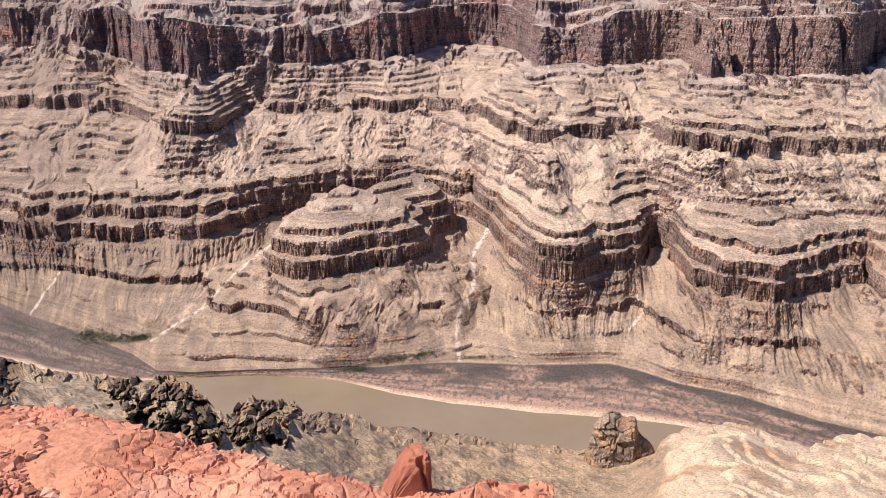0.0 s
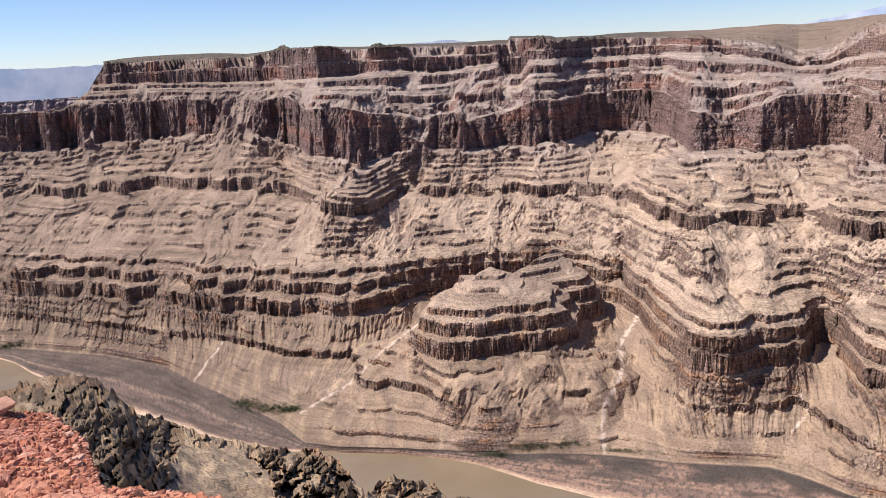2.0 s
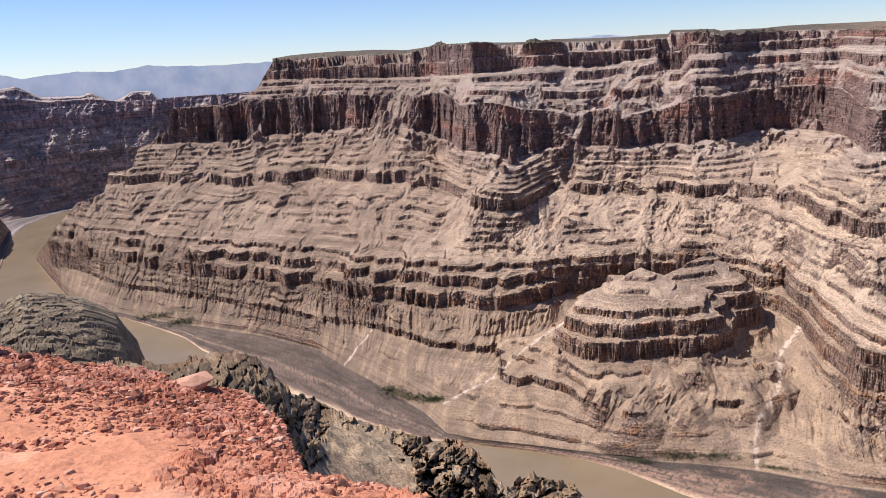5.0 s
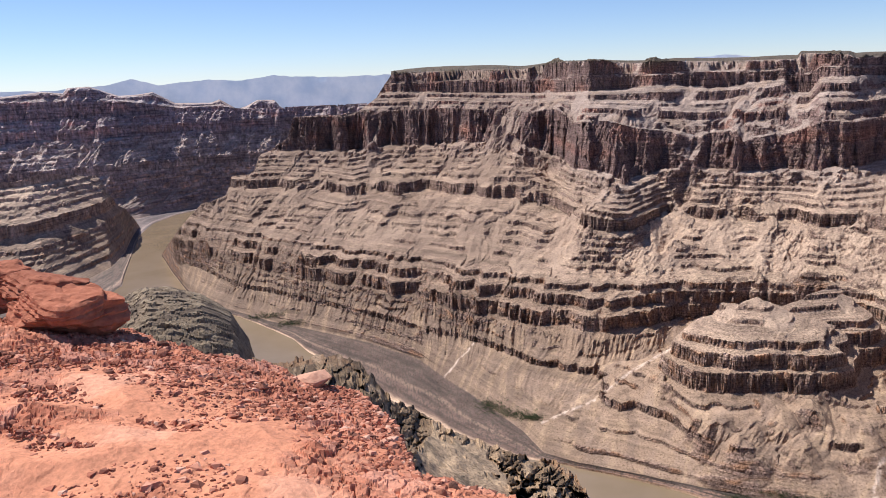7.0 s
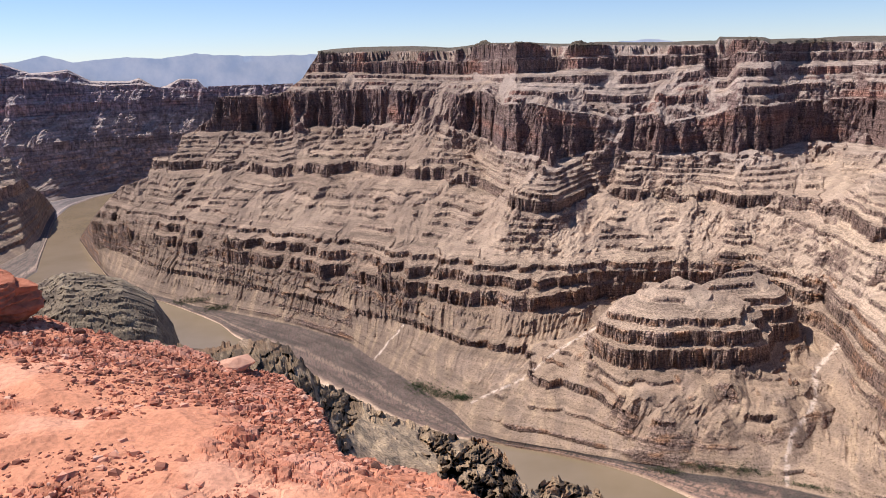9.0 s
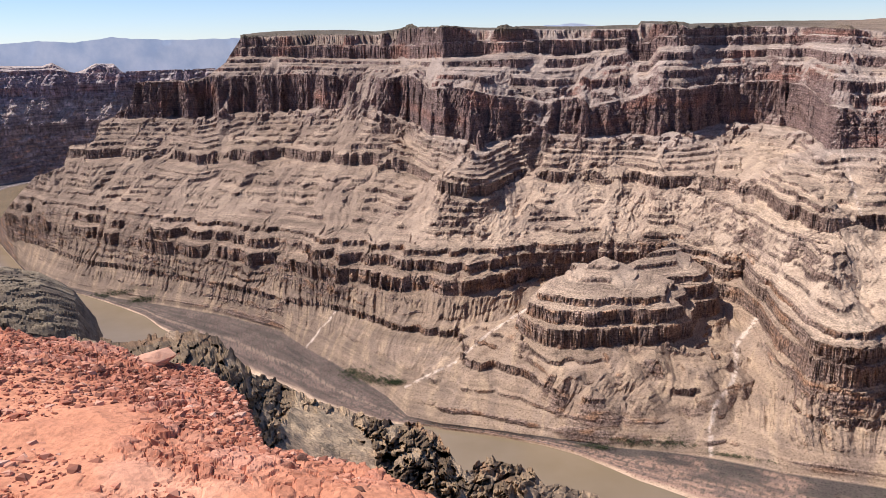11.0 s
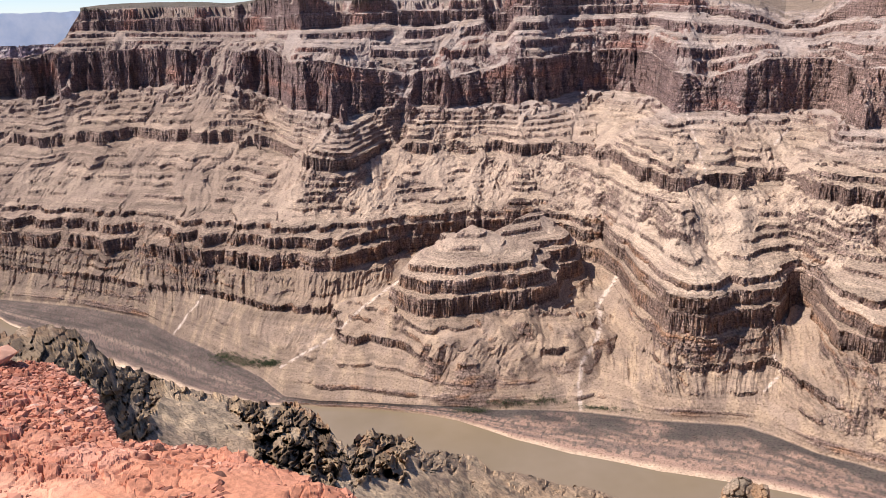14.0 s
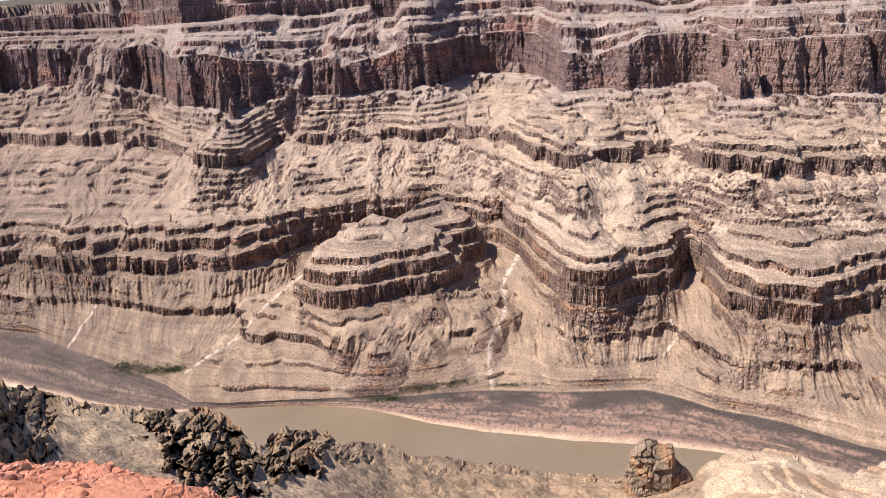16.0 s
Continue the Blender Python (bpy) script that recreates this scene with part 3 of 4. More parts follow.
ACTUAL = [np.full_like(azw, -450), -r_rw * tand(-blur(line(EL_RWB, azw), 7)), (r_rw + 12) * tand(blur(line(EL_RWT, azw), 5)), r_rb * tand(blur(line(EL_RB, azw), 5)),
          (r_rb + 14) * tand(line(EL_RT, azw)), (r_rb + 14) * tand(line(EL_RT, azw)) + 30]


def bar_colour(a, s, u, r):
    """Pale sand at the water, pinkish flats, dark scrub towards the slope, all streaked along the banks."""
    s = s + 0 * a
    left = smooth(-14, -26, a)
    c = np.empty((*a.shape, 3))
    c[:] = [0.36, 0.235, 0.175]
    c = mix(c, [0.16, 0.115, 0.094], left)
    c = mix(c, [0.20, 0.14, 0.115], smooth(-0.15, 0.3, fbm(u / 95, s * 7, 8.0, 4) + 0.25 * left) * 0.9 * smooth(0.12, 0.2, s))
    c = mix(c, [0.085, 0.068, 0.06], smooth(0.0, 0.3, s - 0.55 + 0.25 * left + 0.4 * fbm(u / 80, s * 5, 1.0, 3)) * (1 - 0.55 * left))
    c = mix(c, [0.075, 0.06, 0.052], smooth(0.05, 0.35, fbm(u / 150, s * 16, 12.0, 4)) * (0.45 + 0.3 * left) * smooth(0.12, 0.2, s))
    c = mix(c, [0.30, 0.215, 0.165], left * (1 - smooth(0.02, 0.05, np.abs(s - 0.46 + 0.06 * pn(u / 120, 0.5, 3.0)))) * 0.8)
    c = mix(c, [0.09, 0.078, 0.064], smooth(0.05, 0.4, fbm(u / 8, r / 8, 5.0, 3)) * 0.75 * smooth(0.15, 0.2, s))
    c = mix(c, [0.56, 0.41, 0.29], 1 - smooth(0.07, 0.13, s + 0.03 * pn(u / 30, 0.5, 2.0)))
    return c


EL_EDGE = "-48.7,-11.3 -48.2,-12.5 -47.3,-13.91 -45.7,-15.4 -44.2,-15.94 -43.1,-16.47 -41.9,-17.11 -40.3,-18.02 -39.4,-18.96 -37,-20.6 -33,-23.2 -28,-25.8 -24,-27 -20,-27.4 -11.3,-28.67 -8.6,-29.21 -4.2,-30.52 0.3,-31.4 7.2,-32.04 11.8,-32.08 18.4,-31.99 26,-32.3 37,-32.6"
def far_flats(a, s, u, r):
    return bar_colour(a, 0.3 + 0.7 * s, u, r)


r_edge = np.minimum(640 / tand(-blur(line(EL_EDGE, azw), 9)), r_foot - 4)
WASHES = [("-22.1,-24.6 -20.4,-23.9 -18.2,-23 -15.5,-20.9 -13.5,-19.7 -12.4,-19.1", 0.12), ("1.0,-28.2 0.9,-26.6 1.1,-25 2.1,-23.6 2.4,-22.2 2.1,-21 3.6,-18.9", 0.24),
          ("-29.3,-21.3 -28,-20 -26.9,-18.9", 0.1), ("14.2,-25.8 15.2,-24.6 14.4,-23", 0.12), ("9.2,-11.8 8.1,-8.8 7.6,-7.5", 0.10), ("13.4,-9.6 14.2,-8.6", 0.12)]
def covered(a, z, u):
    """Where scree hides the lowest ledges."""
    low = (1 - smooth(-606, -600, z)) * (1 - smooth(-22.5, -21, a) * (1 - smooth(-13, -11, a)) - smooth(0.2, 0.8, a) * (1 - smooth(2.6, 3.4, a)))
    second = smooth(-606, -600, z) * (1 - smooth(-562, -556, z)) * smooth(-14, -12.6, a) * (1 - smooth(4, 7, a)) * smooth(-0.6, -0.2, pn(u / 70, z / 60, 5.0))
    # breaks in the lowest cliff where scree runs through
    gap = smooth(0.22, 0.4, pn(u / 85, z / 130, 9.0) + 0.35 * smooth(-34, -42, a)) * smooth(-14, -17, a) * (1 - smooth(-470, -440, z))
    return np.maximum(np.maximum(low * 0.95, second * 0.78), gap * 1.8)


def talus(a, z):
    """How readily scree covers the wall at that height."""
    lean = np.interp(z, [-632, -600, -585, -570, -560, -540, -530, -456, -448, -430, -375, -366, -340, -334, -270, -262, -155, -146, -125, -110, -64, -58, 0],
                     [0.6, 0.5, -0.2, -0.2, 0.1, 0.1, -1, -1, -0.4, 0.08, 0.12, -0.5, -0.5, -0.32, -0.32, -0.9, -0.9, 0.3, -0.5, -0.5, -0.5, -1, -1])
    lean = lean - 0.45 * (1 - smooth(-16, -13, a)) * (z < -556) * (z > -612) - 0.25 * (1 - smooth(-34, -28, a)) * (z > -560) + 1.1 * smooth(-13, -11.5, a) * (1 - smooth(3, 5, a)) * (z < -555) + 0.6 * smooth(0, 1.2, a) * (1 - smooth(4.5, 6, a)) * (z < -385) * (z > -505)
    return lean - 0.35 * (np.abs(z + 575) < 9) * smooth(-30, -26, a) * (1 - smooth(-13, -11, a)) + 0.12 * smooth(-14, 4, a) * smooth(-460, -440, z) * (1 - smooth(-370, -340, z))


# outliers before the wall: azimuth, distance and height of both ends of the crest, fall for each metre
BUTTES = [(-8.4, 1452, -7.2, 1470, -420, -404, 0.30), (-6.4, 1485, -2.4, 1590, -440, -405, 0.50), (-5.9, 1420, -5.4, 1370, -472, -520, 0.6)]
# ridges that stand out of the wall: azimuth and distance of both ends, half width, height
SPURS = [(-12.6, 1500, -11.6, 1700, 36, -16), (8.6, 1330, 6.0, 1640, 32, 18), (12.5, 1390, 11.0, 1640, 38, 14),
         (20.5, 1300, 19.5, 1560, 55, 15), (25.0, 1330, 24.0, 1600, 60, 13), (-17.0, 1840, -16.2, 2050, 50, 20), (-29.0, 2170, -25.0, 2600, 75, 18), (-36.5, 2400, -35.0, 2800, 80, 16), (-33.0, 2250, -31.5, 2600, 60, 15), (-25.5, 2060, -23.5, 2400, 55, 16),
         (-22.4, 1990, -21.6, 2250, 60, 16), (4.2, 1640, 4.4, 1980, 48, 22), (16.8, 1650, 17.6, 1830, 45, 16), (29.0, 1560, 28.0, 1800, 55, 13)]
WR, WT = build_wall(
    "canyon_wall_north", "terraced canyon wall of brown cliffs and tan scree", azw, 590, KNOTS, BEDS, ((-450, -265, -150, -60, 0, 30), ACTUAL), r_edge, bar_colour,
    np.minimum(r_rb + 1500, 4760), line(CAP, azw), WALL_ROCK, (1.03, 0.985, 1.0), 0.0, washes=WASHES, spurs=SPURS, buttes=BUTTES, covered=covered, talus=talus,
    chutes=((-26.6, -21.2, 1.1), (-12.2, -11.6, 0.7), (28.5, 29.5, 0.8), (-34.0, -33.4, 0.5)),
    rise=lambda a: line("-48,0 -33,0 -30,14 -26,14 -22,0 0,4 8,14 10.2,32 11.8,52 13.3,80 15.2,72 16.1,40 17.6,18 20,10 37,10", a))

# the wall beyond the bend
azf = np.linspace(-72, -34, 480)
rf_foot = line("-72,3980 -57,4030 -52,4090 -49.8,4140 -48.3,4240 -46,4330 -36,4380", azf)
rf_t = np.maximum(line("-72,4500 -57,4520 -53,4530 -50,4550 -46,4610 -36,4650", azf), rf_foot + 230)
FAR_KNOTS = [(-632, rf_foot), (-430, rf_foot + (rf_t - rf_foot) * 0.45), (-150, rf_t), (-20, rf_t + 90)]
FAR_TRUE = [rf_t * tand(line("-72,-2 -57,-2.05 -50,-2.35 -46,-2.45 -39.5,-2.7 -38.6,-3.4 -34,-4.4", azf)),
            (rf_t + 14) * tand(line("-72,-0.8 -57,-0.75 -50,-1 -46.5,-1.6 -43.9,-1.6 -41,-2.1 -39.2,-2.6 -38.6,-3.2 -34,-4", azf)),
            (rf_t + 90) * tand(line("-72,-0.4 -56.6,-0.42 -54.7,-0.23 -53.5,-0.38 -53.2,-0.05 -51.9,0.0 -51.2,-0.3 -50.2,-0.7 -49,-0.65 -48.1,-0.53 -46.8,-1.32 -44.5,-1.4 -43.9,-1.2 -42.8,-1.9 -42.2,-1.75 -41.4,-1.35 -40.3,-1.4 -39.9,-1.9 -39.2,-2.3 -38.6,-2.9 -34,-3.6", azf))]
FAR_TRUE = FAR_TRUE + [FAR_TRUE[-1] + 8]
# the tint lightens and blues this rock: distance haze put into its colour
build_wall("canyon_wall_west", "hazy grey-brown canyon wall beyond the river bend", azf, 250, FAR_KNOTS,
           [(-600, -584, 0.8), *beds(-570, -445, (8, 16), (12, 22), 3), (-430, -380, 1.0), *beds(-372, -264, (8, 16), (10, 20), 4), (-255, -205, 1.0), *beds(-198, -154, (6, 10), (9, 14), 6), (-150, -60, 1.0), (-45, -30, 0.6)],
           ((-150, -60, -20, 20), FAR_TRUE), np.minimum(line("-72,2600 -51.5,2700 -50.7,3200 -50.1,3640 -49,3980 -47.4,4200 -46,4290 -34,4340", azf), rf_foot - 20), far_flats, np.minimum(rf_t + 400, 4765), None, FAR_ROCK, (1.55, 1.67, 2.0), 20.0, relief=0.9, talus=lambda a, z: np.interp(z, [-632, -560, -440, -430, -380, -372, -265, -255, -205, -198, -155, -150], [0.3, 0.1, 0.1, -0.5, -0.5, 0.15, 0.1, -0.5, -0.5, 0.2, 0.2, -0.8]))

# ---------------------------------------------------------------- ground under all, and the river
ang = np.radians(np.linspace(-180, 180, 181))[None, :]
rr = np.array([5.0, 200, 600, 1200, 2400, 3600, 4850])[:, None]
tagged(sheet("ground", rr * np.sin(ang), rr * np.cos(ang), np.full((7, 181), RIVER - 8.0), SLOPE_ROCK, np.full((7, 181, 3), 0.2)),
       "silty river bed and valley floor", "ground", kind="structure")
ang = np.radians(np.linspace(-64, 44, 220))[None, :]
rr = np.linspace(620, 4800, 60)[:, None]
tagged(sheet("river", rr * np.sin(ang), rr * np.cos(ang), np.full((60, 220), RIVER), WATER), "muddy olive-brown river between sandy banks", "river", kind="structure")

# ---------------------------------------------------------------- mountains on the horizon
azm = np.linspace(-75, 45, 700)
top = line("-75,0.1 -54,-0.15 -50.7,0.09 -49.4,0.39 -47.7,-0.05 -44.5,0.15 -42.4,0.0 -40.2,0.32 -38.7,0.12 -36.4,0.04 -33,0.03 -28,0 -14,0 -13,0.2 -10.3,0.42 -9.1,0.41 -6.9,0.03 9,0.0 13.5,0.2 18.4,1.1 23,1.6 32,1.0 45,-0.1", azm)
top = top + 0.05 * fbm(azm * 1.3, 0.5, 3.0, 4)
s = np.linspace(0, 1, 50)[:, None]
el = -5.0 + (top[None, :] + 5.0) * s
rm = 4700 + 130 * s - 26 * (ridged(azm[None, :] * 0.5, s * 1.6, 2.0, 4) - 0.7) * s
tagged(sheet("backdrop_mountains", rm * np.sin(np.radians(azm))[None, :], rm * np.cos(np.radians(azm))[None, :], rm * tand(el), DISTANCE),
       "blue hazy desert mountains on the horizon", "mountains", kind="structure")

# ---------------------------------------------------------------- the near side below the ledge
azn = np.concatenate([np.linspace(-75, -46, 70, endpoint=False), np.linspace(-46, 34, 760, endpoint=False), np.linspace(34, 46, 40)])
EL_CREST = "-75,-15 -60,-16 -52,-17.5 -45.5,-18.6 -43.6,-19.07 -41.9,-19.3 -40.6,-19.55 -38.7,-19.22 -37.2,-19.3 -35.6,-19.84 -35.2,-20.58 -34.2,-21.64 -33.8,-22.4 -33.3,-22.95 -32.6,-23.16 -31.7,-23.34 -30.6,-24.1 -29.1,-25.12 -24.2,-26.6 -22.9,-27.15 -21.6,-27.12 -19.9,-27.76 -19.2,-28.6 -18.7,-29.23 -17.6,-30.55 -16.2,-29.71 -14.9,-29.64 -12.3,-30.36 -11.3,-31.25 -9.3,-31.28 -7.1,-31.67 -6.2,-32.51 -0.5,-33.25 4.9,-33.95 10.5,-34.2 16.8,-33.8 17.3,-32.9 18.4,-32.32 20,-31.6 22.1,-31.26 24.1,-31.12 25.3,-31.63 27.7,-31.7 28.8,-31.2 30.1,-30.48 32.5,-30.27 46,-30"
crest = line(EL_CREST, azn)
rc = line("-75,420 -52,420 -45,380 -38,350 -35,345 -34.2,347 -33.8,362 -31,362 -29,355 -24,352 -20,352 -18,345 -12,370 -8,395 -6,400 -0.5,425 5,440 10.5,450 14,450 15.8,445 17.2,440 18.4,435 24,430 34,460 46,480", azn)
flat = tand(line("-75,11 -45,13 -35,14 -33,11 -24,12 -18,14 -8,15 0,17 15,19 17.4,20 46,21", azn))
craggy = line("-75,1 -34.2,1 -33.6,0.95 -31.4,0.85 -30.6,0.5 -25.8,0.6 -24.6,1 -18,1 -12.4,0.9 -11.4,0.35 -5,0.2 46,0.2", azn)
t_lo = tand(-crest)
T = np.concatenate([t_lo[None, :] + (1.02 - t_lo[None, :]) * np.linspace(0, 1, 240)[:, None], 1.02 + (5.6 - 1.02) * np.linspace(0, 1, 31)[1:, None] ** 2 + 0 * t_lo[None, :]])
t_even = tand(-blur(crest, 101))
R = rc[None, :] * (t_even - flat)[None, :] / (T - flat[None, :])
Zs = -R * T
AZ = np.broadcast_to(azn[None, :], R.shape)
px, py = R * np.sin(np.radians(AZ)), R * np.cos(np.radians(AZ))
pale = smooth(17.0, 18.0, AZ + 0.7 * fbm(AZ * 0.6, T * 40, 3.0, 3))
EL = np.degrees(np.arctan(T))
reach = line("-75,9 -36,9 -34.4,7 -33.9,5.0 -31.7,4.2 -30.4,0.7 -26.6,0.6 -25.2,2.2 -23.6,5.5 -19.5,6.0 -18.4,3.0 -17.6,2.4 -13.0,2.6 -11.8,0.9 -8,1.0 -6.4,0.3 16,0.2 46,0.2", azn)
below = EL + crest[None, :] + 1.7 * fbm(AZ * 0.7, EL * 0.7, 6.0, 4)
cr = craggy[None, :] * (1 - smooth(reach - 0.45, reach + 0.25, below)) * (1 - 0.85 * smooth(0.30, 0.55, fbm(AZ * 0.9, EL * 0.7, 14.0, 2)))
edge_fade = 0.45 + 0.55 * smooth(0, 0.06, T - t_lo[None, :])
soft_ground = (1 - cr) * (1 - pale) * (fbm(px / 26, py / 26, 1.0, 4) * 1.8 + (ridged(px / 60, py / 60, 7.0, 4, 0.55) - 0.72) * 6 * edge_fade + fbm(px / 9, py / 9, 3.0, 3) * 0.9)
k1, c1, d1 = cells((AZ + 0.3 * fbm(AZ * 0.8, EL * 0.8, 2.0, 2)) / 1.5, EL / 1.3 + AZ * 0.25, 11.0)
k2, c2, d2 = cells((AZ + 0.2 * fbm(AZ * 1.6, EL * 1.6, 5.0, 2)) / 0.62, EL / 0.5 + AZ * 0.6, 12.0)
k3, c3, d3 = cells(AZ / 0.24, EL / 0.2 + AZ * 0.5, 13.0)
near_us = cr * ((c1 - 0.5) * 0.036 + d1 * 0.042 + (c2 - 0.5) * 0.016 + d2 * 0.034 + (c3 - 0.5) * 0.006 + d3 * 0.010
                - 0.03 * (1 - smooth(0, 0.10, k1)) - 0.012 * (1 - smooth(0, 0.14, k2)) + (ridged(AZ / 4.2, EL / 3.2, 9.0, 5, 0.6) - 0.72) * 0.13)
near_us = near_us + 0.05 * (1 - cr) * (1 - pale) * ((c2 - 0.5) * 0.010 + d2 * 0.014 + (c3 - 0.5) * 0.008 + d3 * 0.012 - 0.006 * (1 - smooth(0, 0.14, k2)))
R = R * (1 - near_us * edge_fade)
Zs = -R * T
Zs[0] = Zs[0] + cr[0] * R[0] * ((c2[0] - 0.5) * 0.012 + (c3[0] - 0.5) * 0.005)
Zs = Zs + soft_ground
# tilted beds of the pale outcrop
tilt = (px * 0.55 + py * 0.35 + Zs * 0.9 + fbm(px / 40, py / 40, 3.0, 3) * 7) / 7.5
step = tilt - np.floor(tilt)
Zs = Zs + pale * ((smooth(0.0, 0.35, step) - step) * 3.0 + fbm(px / 75, py / 75, 6.0, 3) * 6 * edge_fade)
col = np.empty((*R.shape, 3))
col[:] = [0.36, 0.285, 0.195]
col = mix(col, [0.36, 0.265, 0.17], smooth(-18, -2, AZ))
col = mix(col, [0.27, 0.205, 0.145], smooth(0.0, 0.5, fbm(px / 80, py / 80, 14.0, 4)) * 0.6)
col = mix(col, [0.20, 0.165, 0.115], smooth(0.1, 0.5, fbm(px / 14, py / 14, 24.0, 3)) * 0.6)
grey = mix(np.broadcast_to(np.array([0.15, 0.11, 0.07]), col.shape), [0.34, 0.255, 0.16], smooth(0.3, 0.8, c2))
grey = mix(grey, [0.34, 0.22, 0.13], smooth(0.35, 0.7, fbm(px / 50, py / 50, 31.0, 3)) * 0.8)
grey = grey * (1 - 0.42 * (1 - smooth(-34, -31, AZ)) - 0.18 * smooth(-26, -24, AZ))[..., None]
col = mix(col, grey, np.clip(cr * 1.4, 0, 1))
sand = mix(np.broadcast_to(np.array([0.50, 0.395, 0.275]), col.shape), [0.38, 0.27, 0.175], smooth(0.1, 0.5, fbm(px / 30, py / 30, 17.0, 3)))
sand = mix(sand, [0.24, 0.17, 0.12], (1 - smooth(0.0, 0.12, step)) * 0.7)
col = mix(col, sand, pale)
col = col * np.array([1.06, 0.965, 0.96])
# back face from the crest down to the water
nbk = 40
sb = np.linspace(1, 0, nbk)[:-1, None]
r_near = np.maximum(rc + 60, 640 / tand(-line("-75,-17 -44.5,-17.8 -43.4,-18.3 -42.2,-19.6 -38,-22 -30,-26 -24,-28.6 -17.7,-29.77 -7.1,-32.24 -0.5,-33.3 4.9,-33.99 10.5,-34.16 18.4,-33.4 46,-33.2", azn)))
Rb = R[:1] + (r_near[None, :] - R[:1]) * sb
Zb = Zs[:1] + (RIVER - 4 - Zs[:1]) * (1 - (1 - sb) ** 1.5)
Zb = Zb + fbm(azn[None, :] * 1.5, sb * 6, 3.0, 3) * 5 * np.sin(np.pi * sb)
R, Zs, col = np.concatenate([Rb, R]), np.concatenate([Zb, Zs]), np.concatenate([np.broadcast_to(col[:1], (nbk - 1, len(azn), 3)), col])
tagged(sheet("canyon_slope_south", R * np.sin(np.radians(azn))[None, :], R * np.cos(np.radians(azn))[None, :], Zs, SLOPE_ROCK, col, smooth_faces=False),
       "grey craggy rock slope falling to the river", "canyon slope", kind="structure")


def outcrop(name, label, top, foot, r0, depth, colours, mat, block, seed, lean=0.0):
    """A crag between two lines of (azimuth, elevation): its skyline and its foot."""
    p = np.array([[float(v) for v in q.split(",")] for q in top.split()])
    a = np.linspace(p[0, 0], p[-1, 0], 200)
    zt, zf = r0 * tand(line(top, a)), r0 * tand(line(foot, a))
    s = np.linspace(0, 1, 150)[:, None]
    body = 1 - np.abs(2 * s - 1) ** 2.6
    r = r0 + (s - 0.55) * 2 * depth + lean * body
    z = zf[None, :] + (zt - zf)[None, :] * body
    x, y = r * np.sin(np.radians(a))[None, :], r * np.cos(np.radians(a))[None, :]
    ja, ba, ta = cells(x / block, z / (block * 0.8) + y / (block * 1.3), seed)
    jb, bb, tb_ = cells(x / (block * 0.36), z / (block * 0.3) + y / (block * 0.5), seed + 3)
    push = (ba - 0.5) * block * 0.26 + (bb - 0.5) * block * 0.14 - block * 0.15 * (1 - smooth(0, 0.12, ja))
    edge = np.sin(np.pi * s) ** 0.5
    r = r - push * edge * np.where(s < 0.55, 1, -1)
    z = z + ((bb - 0.5) * block * 0.16 + ta * block * 0.12) * edge
    beds_ = (z + 0.25 * x) / (block * 0.33)
    r = r + (smooth(0, 0.4, beds_ - np.floor(beds_)) - 0.5) * block * 0.03 * edge
    c = mix(np.broadcast_to(np.array(colours[0]), (*z.shape, 3)), colours[1], smooth(0.3, 0.75, bb))
    c = mix(c, colours[2], smooth(0.1, 0.5, fbm(x / (block * 1.5), z / block, seed + 8.0, 3)))
    return tagged(sheet(name, r * np.sin(np.radians(a))[None, :], r * np.cos(np.radians(a))[None, :], z, mat, c, smooth_faces=False), label, "rock outcrop")


outcrop("rock_pinnacle", "dark brown craggy rock pinnacle above the river", "10.2,-37 11.0,-35.2 11.6,-33.6 12.0,-32.3 12.6,-31.7 13.5,-31.4 14.4,-31.7 15.1,-31.8 15.4,-32.7 15.9,-33.0 16.6,-33.6 17.4,-34.6 18.6,-37",
        "10.2,-40 14,-41 18.6,-40", 428, 26, ([0.20, 0.15, 0.11], [0.30, 0.22, 0.16], [0.36, 0.22, 0.13]), SLOPE_ROCK, 11.0, 2.0)
outcrop("rock_spur", "layered grey-brown rock spur with a sheer dark end", "-58,-14.6 -53,-14.2 -51.1,-13.8 -50,-13.47 -48.6,-13.69 -46.5,-14.42 -45.4,-15.2 -44.6,-15.9 -44.0,-17.2 -43.5,-18.2 -43.2,-20",
        "-58,-22 -50,-21 -43.2,-22", 620, 120, ([0.20, 0.15, 0.108], [0.26, 0.20, 0.14], [0.14, 0.105, 0.08]), SLOPE_ROCK, 10.0, 5.0)

# the bluff on the inside of the bend
azb = np.linspace(-76, -49.9, 300)
rb_foot = line("-76,2450 -56,2700 -54,2850 -52,3050 -51,3300 -50.5,3600 -49.9,3900", azb)
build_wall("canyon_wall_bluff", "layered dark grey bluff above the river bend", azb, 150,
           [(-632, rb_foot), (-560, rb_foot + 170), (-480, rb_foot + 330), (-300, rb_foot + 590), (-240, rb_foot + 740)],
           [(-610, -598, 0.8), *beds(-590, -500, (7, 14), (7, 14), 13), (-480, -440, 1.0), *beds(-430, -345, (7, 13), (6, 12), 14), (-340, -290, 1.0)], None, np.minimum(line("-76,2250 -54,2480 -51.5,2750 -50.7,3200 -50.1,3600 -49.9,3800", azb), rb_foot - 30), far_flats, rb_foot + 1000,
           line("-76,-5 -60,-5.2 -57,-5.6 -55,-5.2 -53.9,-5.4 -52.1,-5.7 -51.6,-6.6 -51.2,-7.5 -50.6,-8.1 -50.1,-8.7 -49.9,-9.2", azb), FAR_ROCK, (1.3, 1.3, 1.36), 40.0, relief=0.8)

